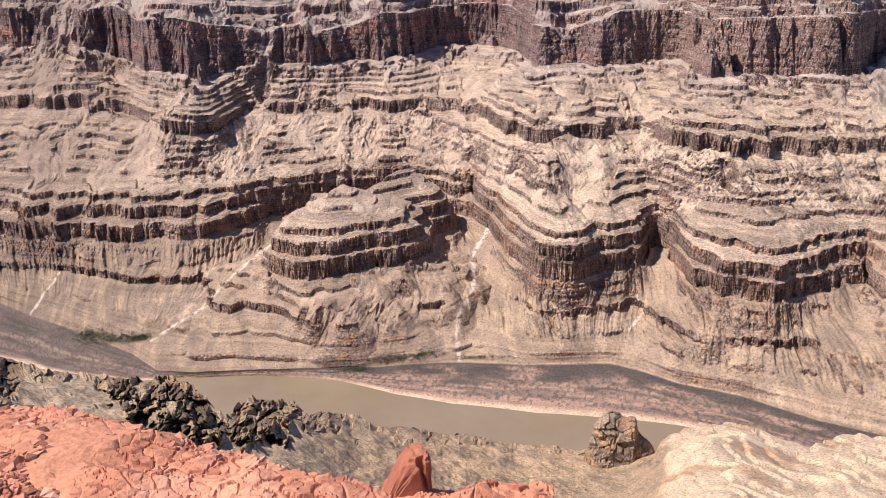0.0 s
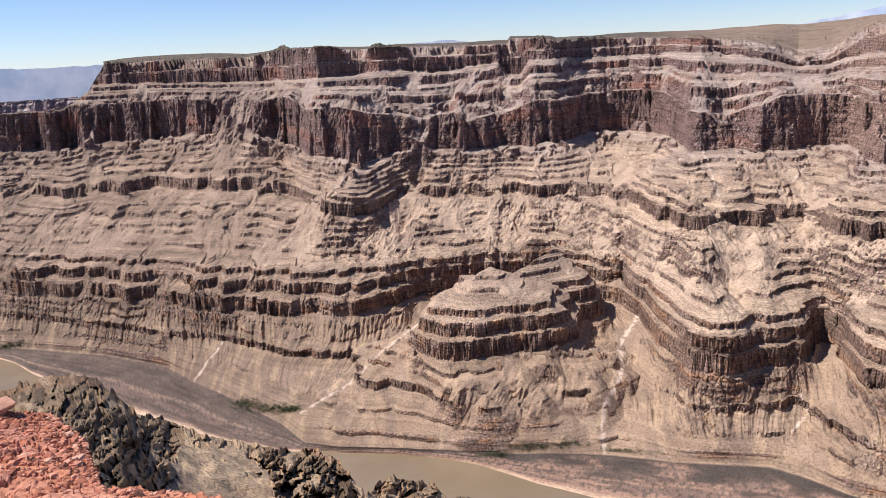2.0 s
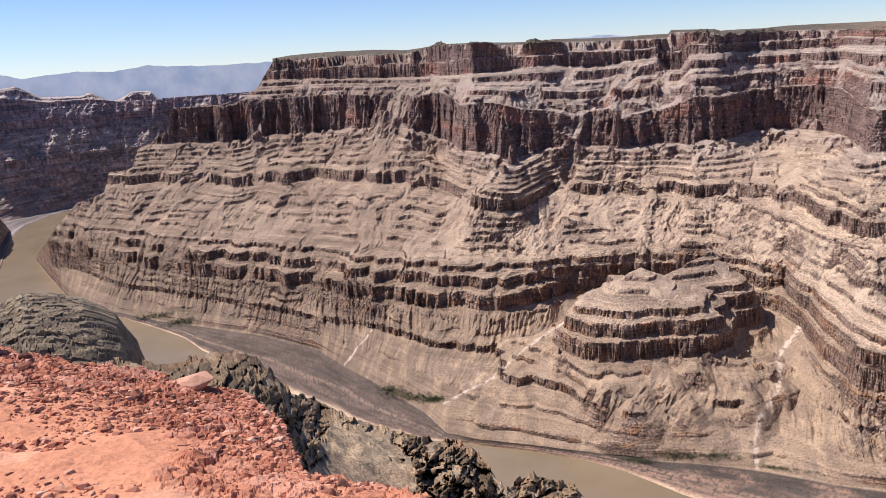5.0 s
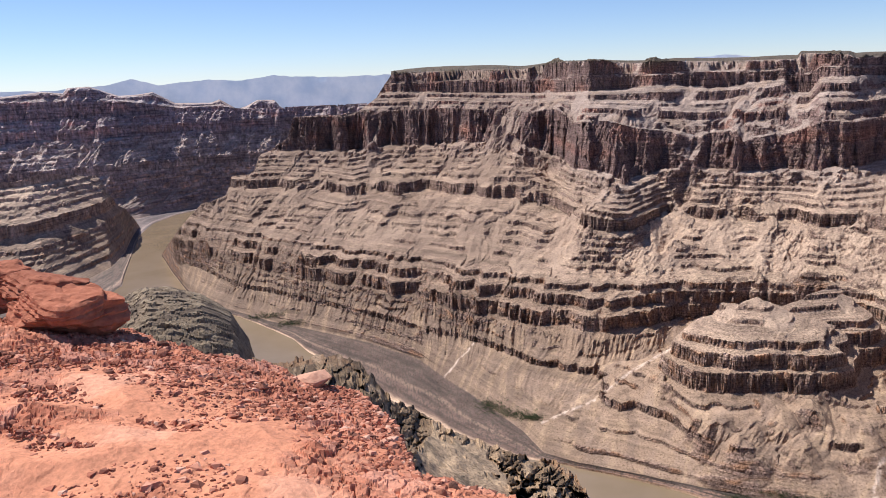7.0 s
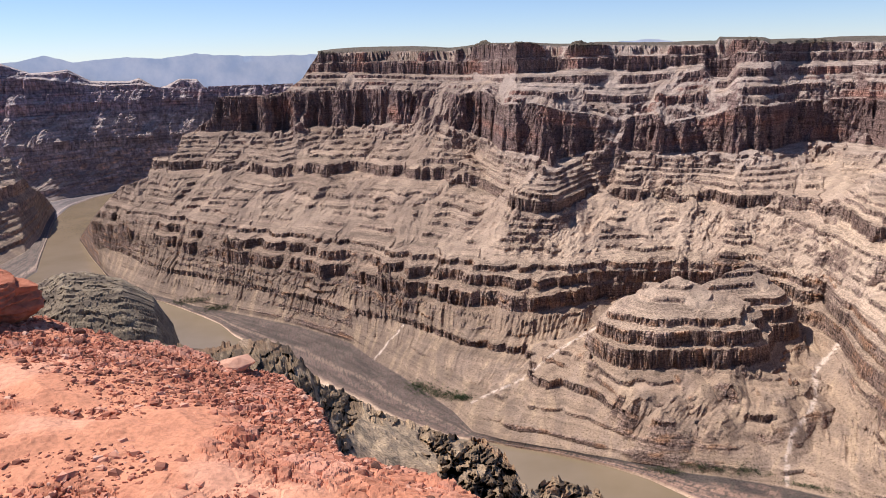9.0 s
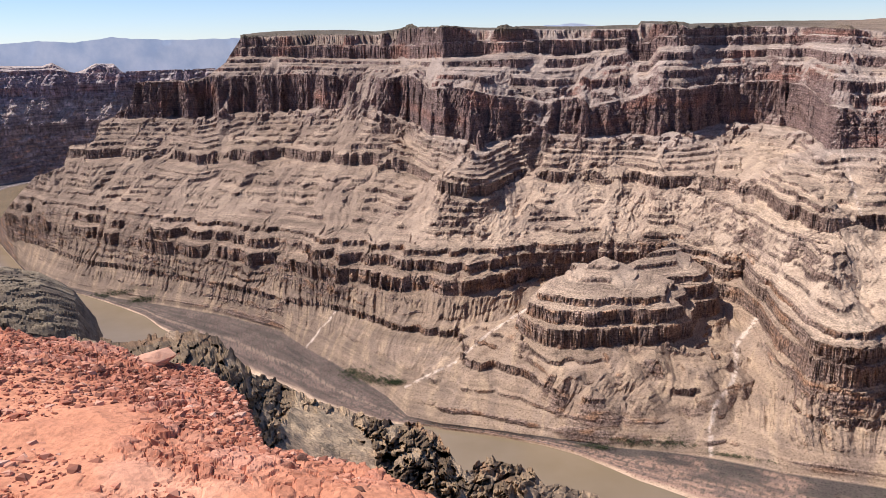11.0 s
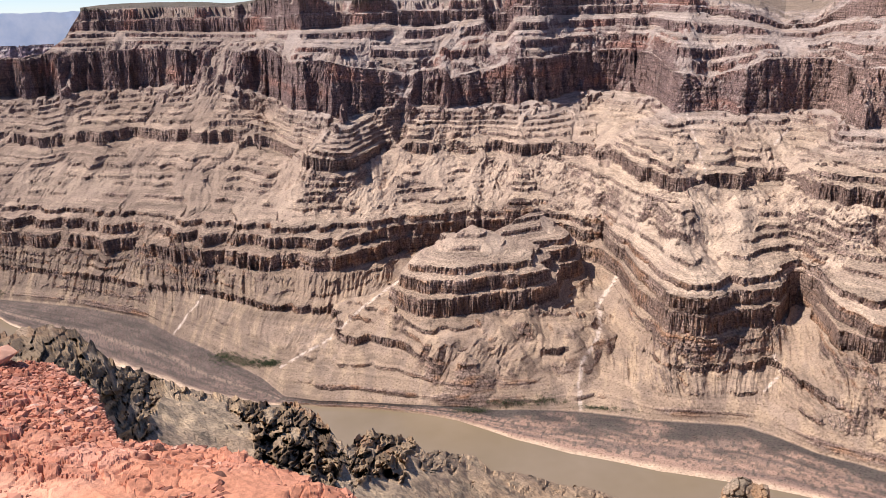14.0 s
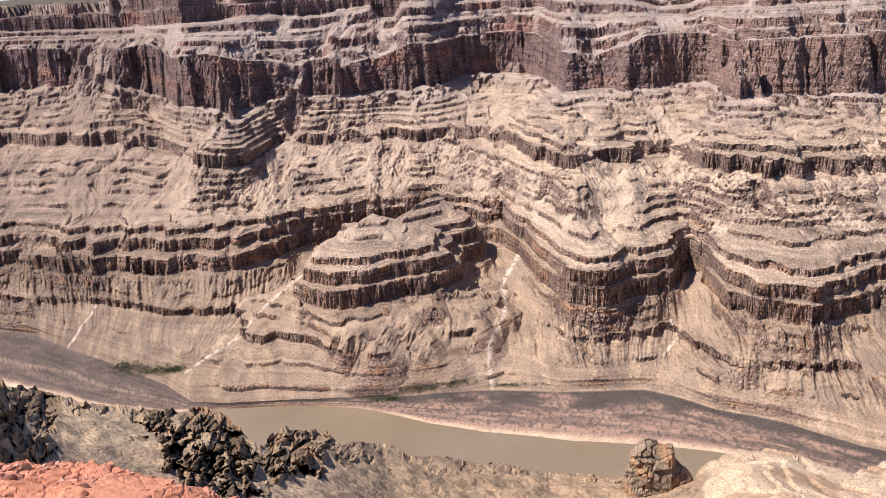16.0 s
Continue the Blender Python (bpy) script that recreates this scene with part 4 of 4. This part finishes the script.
# ---------------------------------------------------------------- the red ledge underfoot
azl = np.concatenate([np.linspace(-180, -64, 90, endpoint=False), np.linspace(-64, 16, 860, endpoint=False), np.linspace(16, 180, 110)])
EL_LIP = "-180,-0.03 -110,-0.06 -90,-4 -75,-9 -64,-12.5 -56.8,-13.98 -52.7,-15.4 -48.6,-16.97 -45.8,-18.14 -42.4,-19.53 -39.6,-20.4 -37.9,-20.8 -36.9,-21.9 -35.9,-23.0 -35.4,-24.6 -34.9,-26.6 -34.3,-27 -32.4,-27.5 -29.6,-28.5 -27.2,-29.7 -24.5,-31 -21.4,-32.4 -15.5,-34.8 -11,-37.6 -8.8,-38.4 -6,-39.5 0,-40.8 6,-40.2 8,-39.2 12.5,-39.2 13.4,-42 15,-46 20,-50 60,-52 90,-20 110,-0.06 180,-0.03"


def ledge_z(x, y):
    """The top of the ledge: level underfoot, then falling away to the front and right."""
    d = (y - 2.3) + 0.35 * (x + 2.6)
    fall = 0.30 * np.log1p(np.exp(np.clip(d * 3.5, -30, 30))) / 3.5
    return -1.60 - np.minimum(fall, 1.5) - 0.04 * np.clip(np.hypot(x, y) - 6, 0, 4)


el_l = line(EL_LIP, azl) - line("-180,0 -70,0 -60,0.7 -42,1.0 -36,1.0 -12,0.5 -5,0 180,0", azl) + 0.28 * fbm(azl * 0.9, 0.5, 3.0, 3) * ((azl > -64) & (azl < 16))
sr, cr_ = np.sin(np.radians(azl)), np.cos(np.radians(azl))
try_r = np.geomspace(0.8, 30, 900)[:, None]
seen = -ledge_z(try_r * sr, try_r * cr_) / try_r <= tand(-el_l)[None, :]
re = try_r[np.where(seen.any(0), np.argmax(seen, 0), 899), 0]
re = np.where((azl > -70) & (azl < 72), re, line("-180,4400 -112,3000 -100,60 -90,24 -75,11 -70,9 72,2 90,12 100,60 112,3000 180,4400", azl))
re = np.where((azl > -64) & (azl < 16), blur(re, 5), re)
common = np.concatenate([np.linspace(0.002, 1.6, 24, endpoint=False), np.geomspace(1.6, 8.0, 390)])
r_end = line("-180,4400 -113,4400 -112,8.5 112,8.5 113,4400 180,4400", azl)
Rl = np.concatenate([common[:, None] + 0 * azl[None, :], 8.0 + (r_end - 8.0)[None, :] * np.linspace(0, 1, 25)[1:, None] ** 4])
lx, ly = Rl * sr[None, :], Rl * cr_[None, :]
Zl = ledge_z(lx, ly)
beyond = np.maximum(Rl - re[None, :] * (1 + 0.012 * pn(azl * 1.1, 0.5, 6.0) + 0.006 * pn(azl * 4, 0.5, 2.0))[None, :], 0)
near = 1 - smooth(8, 30, Rl)
jl, bl, tl = cells((lx + 0.1 * pn(lx * 3, ly * 3, 1.0)) / 0.21, (ly + 0.1 * pn(lx * 3, ly * 3, 4.0)) / 0.21, 1.0)
jm, bm_, tm = cells((lx + 0.05 * pn(lx * 6, ly * 6, 1.0)) / 0.085, ly / 0.085, 2.0)
jn, bn, tn_ = cells(lx / 0.036, ly / 0.036, 5.0)
rough = smooth(-0.25, 0.45, fbm(lx / 0.8, ly / 0.8, 7.0, 3) + 1.1 * smooth(0.62, 0.98, Rl / re[None, :]) - 0.25) * (1 - 0.5 * smooth(-41, -33, azl)[None, :])
lump = fbm(lx / 0.9, ly / 0.9, 2.0, 3) * 0.04
hump = 1 - np.abs(pn(lx / 0.55 + 0.2 * pn(lx, ly, 3.0), ly / 0.45, 8.0)) - 0.3 * np.abs(pn(lx / 0.24, ly / 0.2, 12.0))
humps = smooth(-0.2, 0.3, fbm(lx / 1.4, ly / 1.4, 27.0, 2) + 0.9 * smooth(-33, -24, azl)[None, :] - 0.15)
lump = lump + humps * (hump - 0.4) * 0.065 * smooth(1.4, 2.0, Rl)
lump = lump + rough * ((bl - 0.5) * 0.014 + tl * 0.022 + (bm_ - 0.5) * 0.010 + tm * 0.015 + (bn - 0.5) * 0.007 + tn_ * 0.009 - 0.018 * (1 - smooth(0, 0.15, jm)))
lump = lump + (1 - rough) * (bm_ > 0.88) * 0.006 * smooth(0.05, 0.3, jm)
Zl = Zl + (lump + fbm(lx / 0.05, ly / 0.05, 5.0, 3, 0.6) * 0.0025) * near * smooth(0.3, 0.9, Rl)
col = np.empty((*Rl.shape, 3))
col[:] = [0.58, 0.25, 0.15]
col = mix(col, [0.40, 0.14, 0.085], rough * (0.45 + 0.55 * smooth(0.3, 0.8, bm_)))
col = mix(col, [0.26, 0.09, 0.055], rough * (bn > 0.8) * 0.6)
col = mix(col, [0.64, 0.32, 0.215], smooth(0.0, 0.5, fbm(lx / 0.8, ly / 0.8, 19.0, 3)) * 0.8 * (1 - 0.7 * rough))
col = mix(col, [0.55, 0.27, 0.20], rough * (bl > 0.7) * 0.6)
# the rim falls away beyond the lip
Zl = Zl - np.where(beyond > 0, np.minimum(beyond * 3.2 + 8 * np.maximum(beyond - 0.35, 0) + 120 * np.maximum(beyond - 1.2, 0), 190), 0)
Zl = Zl + (beyond > 0.02) * (bl - 0.5) * 0.10 * near
col = mix(col, [0.36, 0.15, 0.10], smooth(0.1, 0.6, beyond))
R, Z = Rl, Zl
tagged(sheet("ledge", R * np.sin(np.radians(azl))[None, :], R * np.cos(np.radians(azl))[None, :], Z, RED_ROCK, col, smooth_faces=False),
       "crumbling red sandstone ledge at the canyon rim", "rock ledge", kind="structure")


# ---------------------------------------------------------------- loose stones on the ledge
def hull(rnd, size, points=15):
    """An angular broken stone, as a bmesh: the hull of scattered points, its base a little below zero."""
    bm = bmesh.new()
    for _ in range(points):
        v = Vector((rnd.gauss(0, 1), rnd.gauss(0, 1), rnd.gauss(0, 1))).normalized() * rnd.uniform(0.75, 1.0)
        bm.verts.new((v.x * size[0] / 2, v.y * size[1] / 2, v.z * size[2] / 2 + size[2] * 0.3))
    made = bmesh.ops.convex_hull(bm, input=bm.verts)
    loose = [v for v in made["geom_interior"] if isinstance(v, bmesh.types.BMVert)]
    bmesh.ops.delete(bm, geom=loose, context="VERTS")
    bmesh.ops.bevel(bm, geom=bm.edges[:], offset=min(size) * 0.045, segments=1, affect="EDGES")
    return bm


def stone_material(name, a, b, grain):
    m, n, l, bsdf = material(name)
    fine = noise_node(n, l, 1 / grain, 7, 0.65)
    tone = ramp_node(n, l, fine.outputs[0], [(0.3, a), (0.7, b)])
    info = n.new("ShaderNodeObjectInfo")
    vary = ramp_node(n, l, info.outputs["Random"], [(0.0, (0.72, 0.7, 0.7)), (1.0, (1.15, 1.12, 1.1))])
    l.new(times_node(n, l, tone.outputs[0], vary.outputs[0]), bsdf.inputs["Base Color"])
    bump_node(n, l, bsdf, fine.outputs[0], 0.8, grain * 0.3)
    return m


STONE_RED = stone_material("red stone", (0.34, 0.12, 0.075), (0.54, 0.25, 0.17), 0.04)
STONE_DARK = stone_material("dark varnished stone", (0.15, 0.075, 0.055), (0.29, 0.135, 0.095), 0.04)
STONE_PALE = stone_material("pale stone", (0.50, 0.26, 0.18), (0.62, 0.36, 0.26), 0.04)


def mesh_of(name, bm, mat):
    me = bpy.data.meshes.new(name)
    bm.to_mesh(me)
    bm.free()
    me.materials.append(mat)
    return me


def part(name, bm, mat, parent, label=""):
    ob = new(name, mesh_of(name, bm, mat))
    ob.parent = parent
    return tagged(ob, label)


lip_az, lip_r = azl.copy(), re.copy()


def lip(a):
    return float(np.interp(a, lip_az, lip_r))


def on_ledge(a, r):
    x, y = r * math.sin(radians(a)), r * math.cos(radians(a))
    return x, y, float(ledge_z(np.array(x), np.array(y)) + fbm(np.array([x / 0.9]), np.array([y / 0.9]), 2.0, 3)[0] * 0.04)


rnd = random.Random(4)
kinds = []
for k in range(18):
    flat_ = rnd.uniform(0.35, 0.75)
    mat = (STONE_RED, STONE_RED, STONE_RED, STONE_DARK, STONE_RED, STONE_PALE)[k % 6]
    kinds.append((mesh_of("stone", hull(rnd, (1.0, rnd.uniform(0.6, 0.95), flat_), 13), mat), mat))
words = {STONE_RED.name: "small angular red sandstone fragment on the ledge", STONE_DARK.name: "small dark varnished stone on the red ledge",
         STONE_PALE.name: "small pale pinkish stone on the red ledge"}
made = 0
while made < 290:
    a = rnd.uniform(-60, -6)
    t = rnd.random() ** 0.45
    r = 2.3 + (lip(a) - 0.06 - 2.3) * t
    if r < 1.9:
        continue
    crowd = float(fbm(np.array([a / 6.0]), np.array([r * 1.3]), 4.0, 2)[0])
    if crowd + 0.9 * t < rnd.uniform(0.1, 1.1) or (a > -28 and rnd.random() < 0.7):
        continue
    x, y, z = on_ledge(a, r)
    size = min(0.12, 0.022 * math.exp(abs(rnd.gauss(0, 0.75))))
    me, mat = kinds[rnd.randrange(len(kinds))]
    ob = new("stone", me)
    ob.matrix_world = pose(x, y, z - size * 0.06, rnd.uniform(-18, 18), rnd.uniform(-18, 18), rnd.uniform(0, 360)) @ Matrix.Diagonal((size, size, size, 1))
    tagged(ob, words[mat.name], "stone", "stones on the ledge")
    made += 1

# gravel between them
bits, faces = [], []
for k in range(30000):
    a = rnd.uniform(-62, 4)
    r = 2.0 + (lip(a) - 0.03 - 2.0) * rnd.random() ** 0.48
    if r < 1.7:
        continue
    if a > -28 and rnd.random() < 0.75:
        continue
    x, y, z = on_ledge(a, r)
    q = min(0.035, 0.0046 * math.exp(abs(rnd.gauss(0, 0.85))))
    base = len(bits)
    turn = rnd.uniform(0, 6.28)
    for c in range(4):
        w = q * rnd.uniform(0.7, 1.3)
        bits.append((x + w * math.cos(turn + c * 1.57), y + w * math.sin(turn + c * 1.57), z - 0.004))
    for c in range(3):
        w = q * rnd.uniform(0.5, 0.85)
        bits.append((x + w * math.cos(turn + 0.6 + c * 2.1), y + w * math.sin(turn + 0.6 + c * 2.1), z + q * rnd.uniform(0.25, 0.6)))
    faces += [(base, base + 1, base + 4), (base + 1, base + 2, base + 5), (base + 1, base + 5, base + 4), (base + 2, base + 3, base + 6),
              (base + 2, base + 6, base + 5), (base + 3, base, base + 4), (base + 3, base + 4, base + 6), (base + 4, base + 5, base + 6)]
me = bpy.data.meshes.new("gravel")
me.from_pydata(bits, [], faces)
m, n, l, bsdf = material("red gravel")
geo = n.new("ShaderNodeNewGeometry")
tone = ramp_node(n, l, geo.outputs["Random Per Island"], [(0.0, (0.17, 0.07, 0.05)), (0.5, (0.40, 0.145, 0.09)), (0.9, (0.56, 0.25, 0.165)), (1.0, (0.60, 0.36, 0.27))])
l.new(tone.outputs[0], bsdf.inputs["Base Color"])
me.materials.append(m)
tagged(new("gravel", me), "loose red gravel scattered over the ledge", "gravel", kind="stuff")


def boulder(rnd, size, bedded=0.8):
    """A weathered block: a ball cut flat by many planes, bedded and pitted."""
    bm = bmesh.new()
    bmesh.ops.create_icosphere(bm, subdivisions=5, radius=1.0)
    v = np.array([q.co[:] for q in bm.verts])
    for k in range(16):
        axis = np.array([rnd.gauss(0, 1), rnd.gauss(0, 1), rnd.gauss(0, 0.7)])
        axis /= np.linalg.norm(axis)
        v = v - np.maximum(v @ axis - rnd.uniform(0.62, 0.85), 0)[:, None] * axis[None, :]
    shift = rnd.uniform(0, 50)
    w = v * np.array(size) / 2
    bed = pn(w[:, 0] / 0.9 + shift, w[:, 2] / 0.035 + 0.1 * w[:, 0] / 0.035, 3.0)
    rough = pn(w[:, 0] / 0.11 + shift, w[:, 1] / 0.11, w[:, 2] / 0.08) + 0.5 * pn(w[:, 0] / 0.04, w[:, 1] / 0.04 + shift, w[:, 2] / 0.03)
    push = np.minimum(0.05, min(size) * 0.16) * (bedded * np.abs(bed) + 0.55 * rough)
    out = v / np.linalg.norm(v, axis=1)[:, None]
    w = w - out * push[:, None] * np.array([1, 1, 0.6])
    for q, c in zip(bm.verts, w):
        q.co = (c[0], c[1], c[2] + size[2] * 0.3)
    return bm


def slab_rock(name, label, a, r, slabs, mat, category="boulder"):
    """A rock of stacked, weathered slabs: (dx, dy, dz, width, depth, height, turn, tilt)."""
    x, y, z = on_ledge(a, r)
    root = new(name)
    root.matrix_world = pose(x, y, z)
    for dx, dy, dz, w, d, h, turn, tilt in slabs:
        bm = boulder(rnd, (w, d, h), 0.8 if w > h else 0.15)
        bm.transform(pose(dx, dy, dz, tilt, tilt * 0.6, turn))
        part("slab", bm, mat, root)
    return tagged(root, label, category)


BOULDER_RED = rock = stone_material("weathered red sandstone", (0.26, 0.08, 0.045), (0.47, 0.185, 0.112), 0.08)
slab_rock("red_boulder", "layered dark red sandstone boulder with a hollow under it", -57.4, 6.3,
          [(0.12, 0, 0.0, 1.0, 0.75, 0.40, 20, 3), (-0.16, 0.08, 0.17, 0.75, 0.6, 0.26, -12, -4), (0.30, -0.04, 0.13, 0.55, 0.5, 0.22, 8, 6), (-0.7, 0.1, 0.06, 0.7, 0.8, 0.42, 40, 0)], BOULDER_RED)
x, y, z = on_ledge(-41.1, lip(-41.1) - 0.14)
lip_slab = new("flat_boulder", mesh_of("flat_boulder", hull(random.Random(23), (0.34, 0.24, 0.13), 22), STONE_PALE))
lip_slab.matrix_world = pose(x, y, z, 8, -10, 25)
tagged(lip_slab, "tilted flat slab of pale red sandstone at the lip", "boulder")
# the upright wedge: a sloping left face, a sheer right one
bm = bmesh.new()
for bx, by, bz in ((-0.15, -0.09, -0.2), (-0.13, 0.09, -0.2), (0.10, -0.10, -0.2), (0.09, 0.09, -0.2), (0.0, -0.07, 0.185), (0.015, 0.05, 0.195), (0.05, -0.085, 0.20), (0.085, -0.06, 0.19), (0.08, 0.05, 0.185), (-0.075, -0.10, 0.02), (-0.06, 0.08, 0.05), (0.097, -0.09, 0.0)):
    bm.verts.new((bx, by, bz))
bmesh.ops.convex_hull(bm, input=bm.verts)
bmesh.ops.bevel(bm, geom=bm.edges[:], offset=0.012, segments=2, affect="EDGES")
bmesh.ops.triangulate(bm, faces=bm.faces[:])
bmesh.ops.subdivide_edges(bm, edges=bm.edges[:], cuts=3, use_grid_fill=True)
for v in bm.verts:
    wear = 0.006 * float(fbm(np.array([v.co.x / 0.06]), np.array([v.co.z / 0.05]), 3.0, 3)[0]) + 0.004 * float(pn(np.array([v.co.y / 0.03]), np.array([v.co.z / 0.02]), 5.0)[0])
    v.co += Vector((v.co.x, v.co.y, 0.3 * v.co.z)).normalized() * wear
x, y, z = on_ledge(-0.2, 2.2)
wedge_stone = new("upright_boulder", mesh_of("upright_boulder", bm, BOULDER_RED))
wedge_stone.matrix_world = pose(x, y, z - 0.035, -4, 3, 4)
tagged(wedge_stone, "upright wedge of red sandstone standing at the lip", "boulder")
# ---------------------------------------------------------------- scrub on the river flats
wa, wel = azw, np.degrees(np.arctan2(WT, WR))


def on_wall(a, e):
    """The first place of the wall that is met at that azimuth and elevation."""
    j = int(np.clip(np.searchsorted(wa, a), 0, len(wa) - 1))
    i = int(np.argmax(wel[:, j] >= e))
    return WR[i, j] * math.sin(radians(a)), WR[i, j] * math.cos(radians(a)), WT[i, j]


SCRUB, n, l, bsdf = material("scrub leaves")
geo = n.new("ShaderNodeNewGeometry")
tone = ramp_node(n, l, geo.outputs["Random Per Island"], [(0.0, (0.035, 0.05, 0.022)), (0.6, (0.07, 0.09, 0.04)), (1.0, (0.13, 0.13, 0.07))])
l.new(tone.outputs[0], bsdf.inputs["Base Color"])


def thicket(name, label, spots, count, seed):
    """Shrubs of many small leaves round the spots: (azimuth, elevation, spread in degrees across, spread up)."""
    g = random.Random(seed)
    v, f = [], []
    for _ in range(count):
        a0, e0, sa_, se = spots[g.randrange(len(spots))]
        x, y, z = on_wall(g.gauss(a0, sa_), g.gauss(e0, se))
        big = g.uniform(2.8, 6.5)
        for _ in range(38):
            d = Vector((g.gauss(0, 1), g.gauss(0, 1), g.gauss(0, 1))).normalized() * g.uniform(0.3, 1.0)
            p = Vector((x, y, z + big * 0.4)) + Vector((d.x * big, d.y * big, d.z * big * 0.6))
            q = g.uniform(0.25, 0.6)
            b = len(v)
            for _ in range(4):
                v.append(p + Vector((g.uniform(-q, q), g.uniform(-q, q), g.uniform(-q, q))))
            f += [(b, b + 1, b + 2), (b, b + 2, b + 3), (b, b + 3, b + 1)]
    me = bpy.data.meshes.new(name)
    me.from_pydata(v, [], f)
    me.materials.append(SCRUB)
    return tagged(new(name, me), label, "shrubs", kind="stuff")


thicket("shrub_thicket", "dark green shrubs at the mouth of the dry wash", [(-26.2, -23.4, 0.5, 0.16), (-25.2, -23.8, 0.6, 0.2), (-24.0, -24.1, 0.6, 0.14), (-22.9, -24.3, 0.4, 0.1)], 520, 1)
thicket("shrub_thicket", "grey-green shrubs along the foot of the slope", [(-4.5, -28.1, 0.9, 0.14), (-1.8, -27.9, 0.8, 0.16), (-7.5, -28.6, 0.8, 0.1), (3.0, -28.2, 1.2, 0.06)], 300, 2)
thicket("shrub_thicket", "dark shrubs beside the river bend", [(-42.2, -16.2, 0.8, 0.12), (-40.5, -16.9, 0.6, 0.12)], 420, 3)
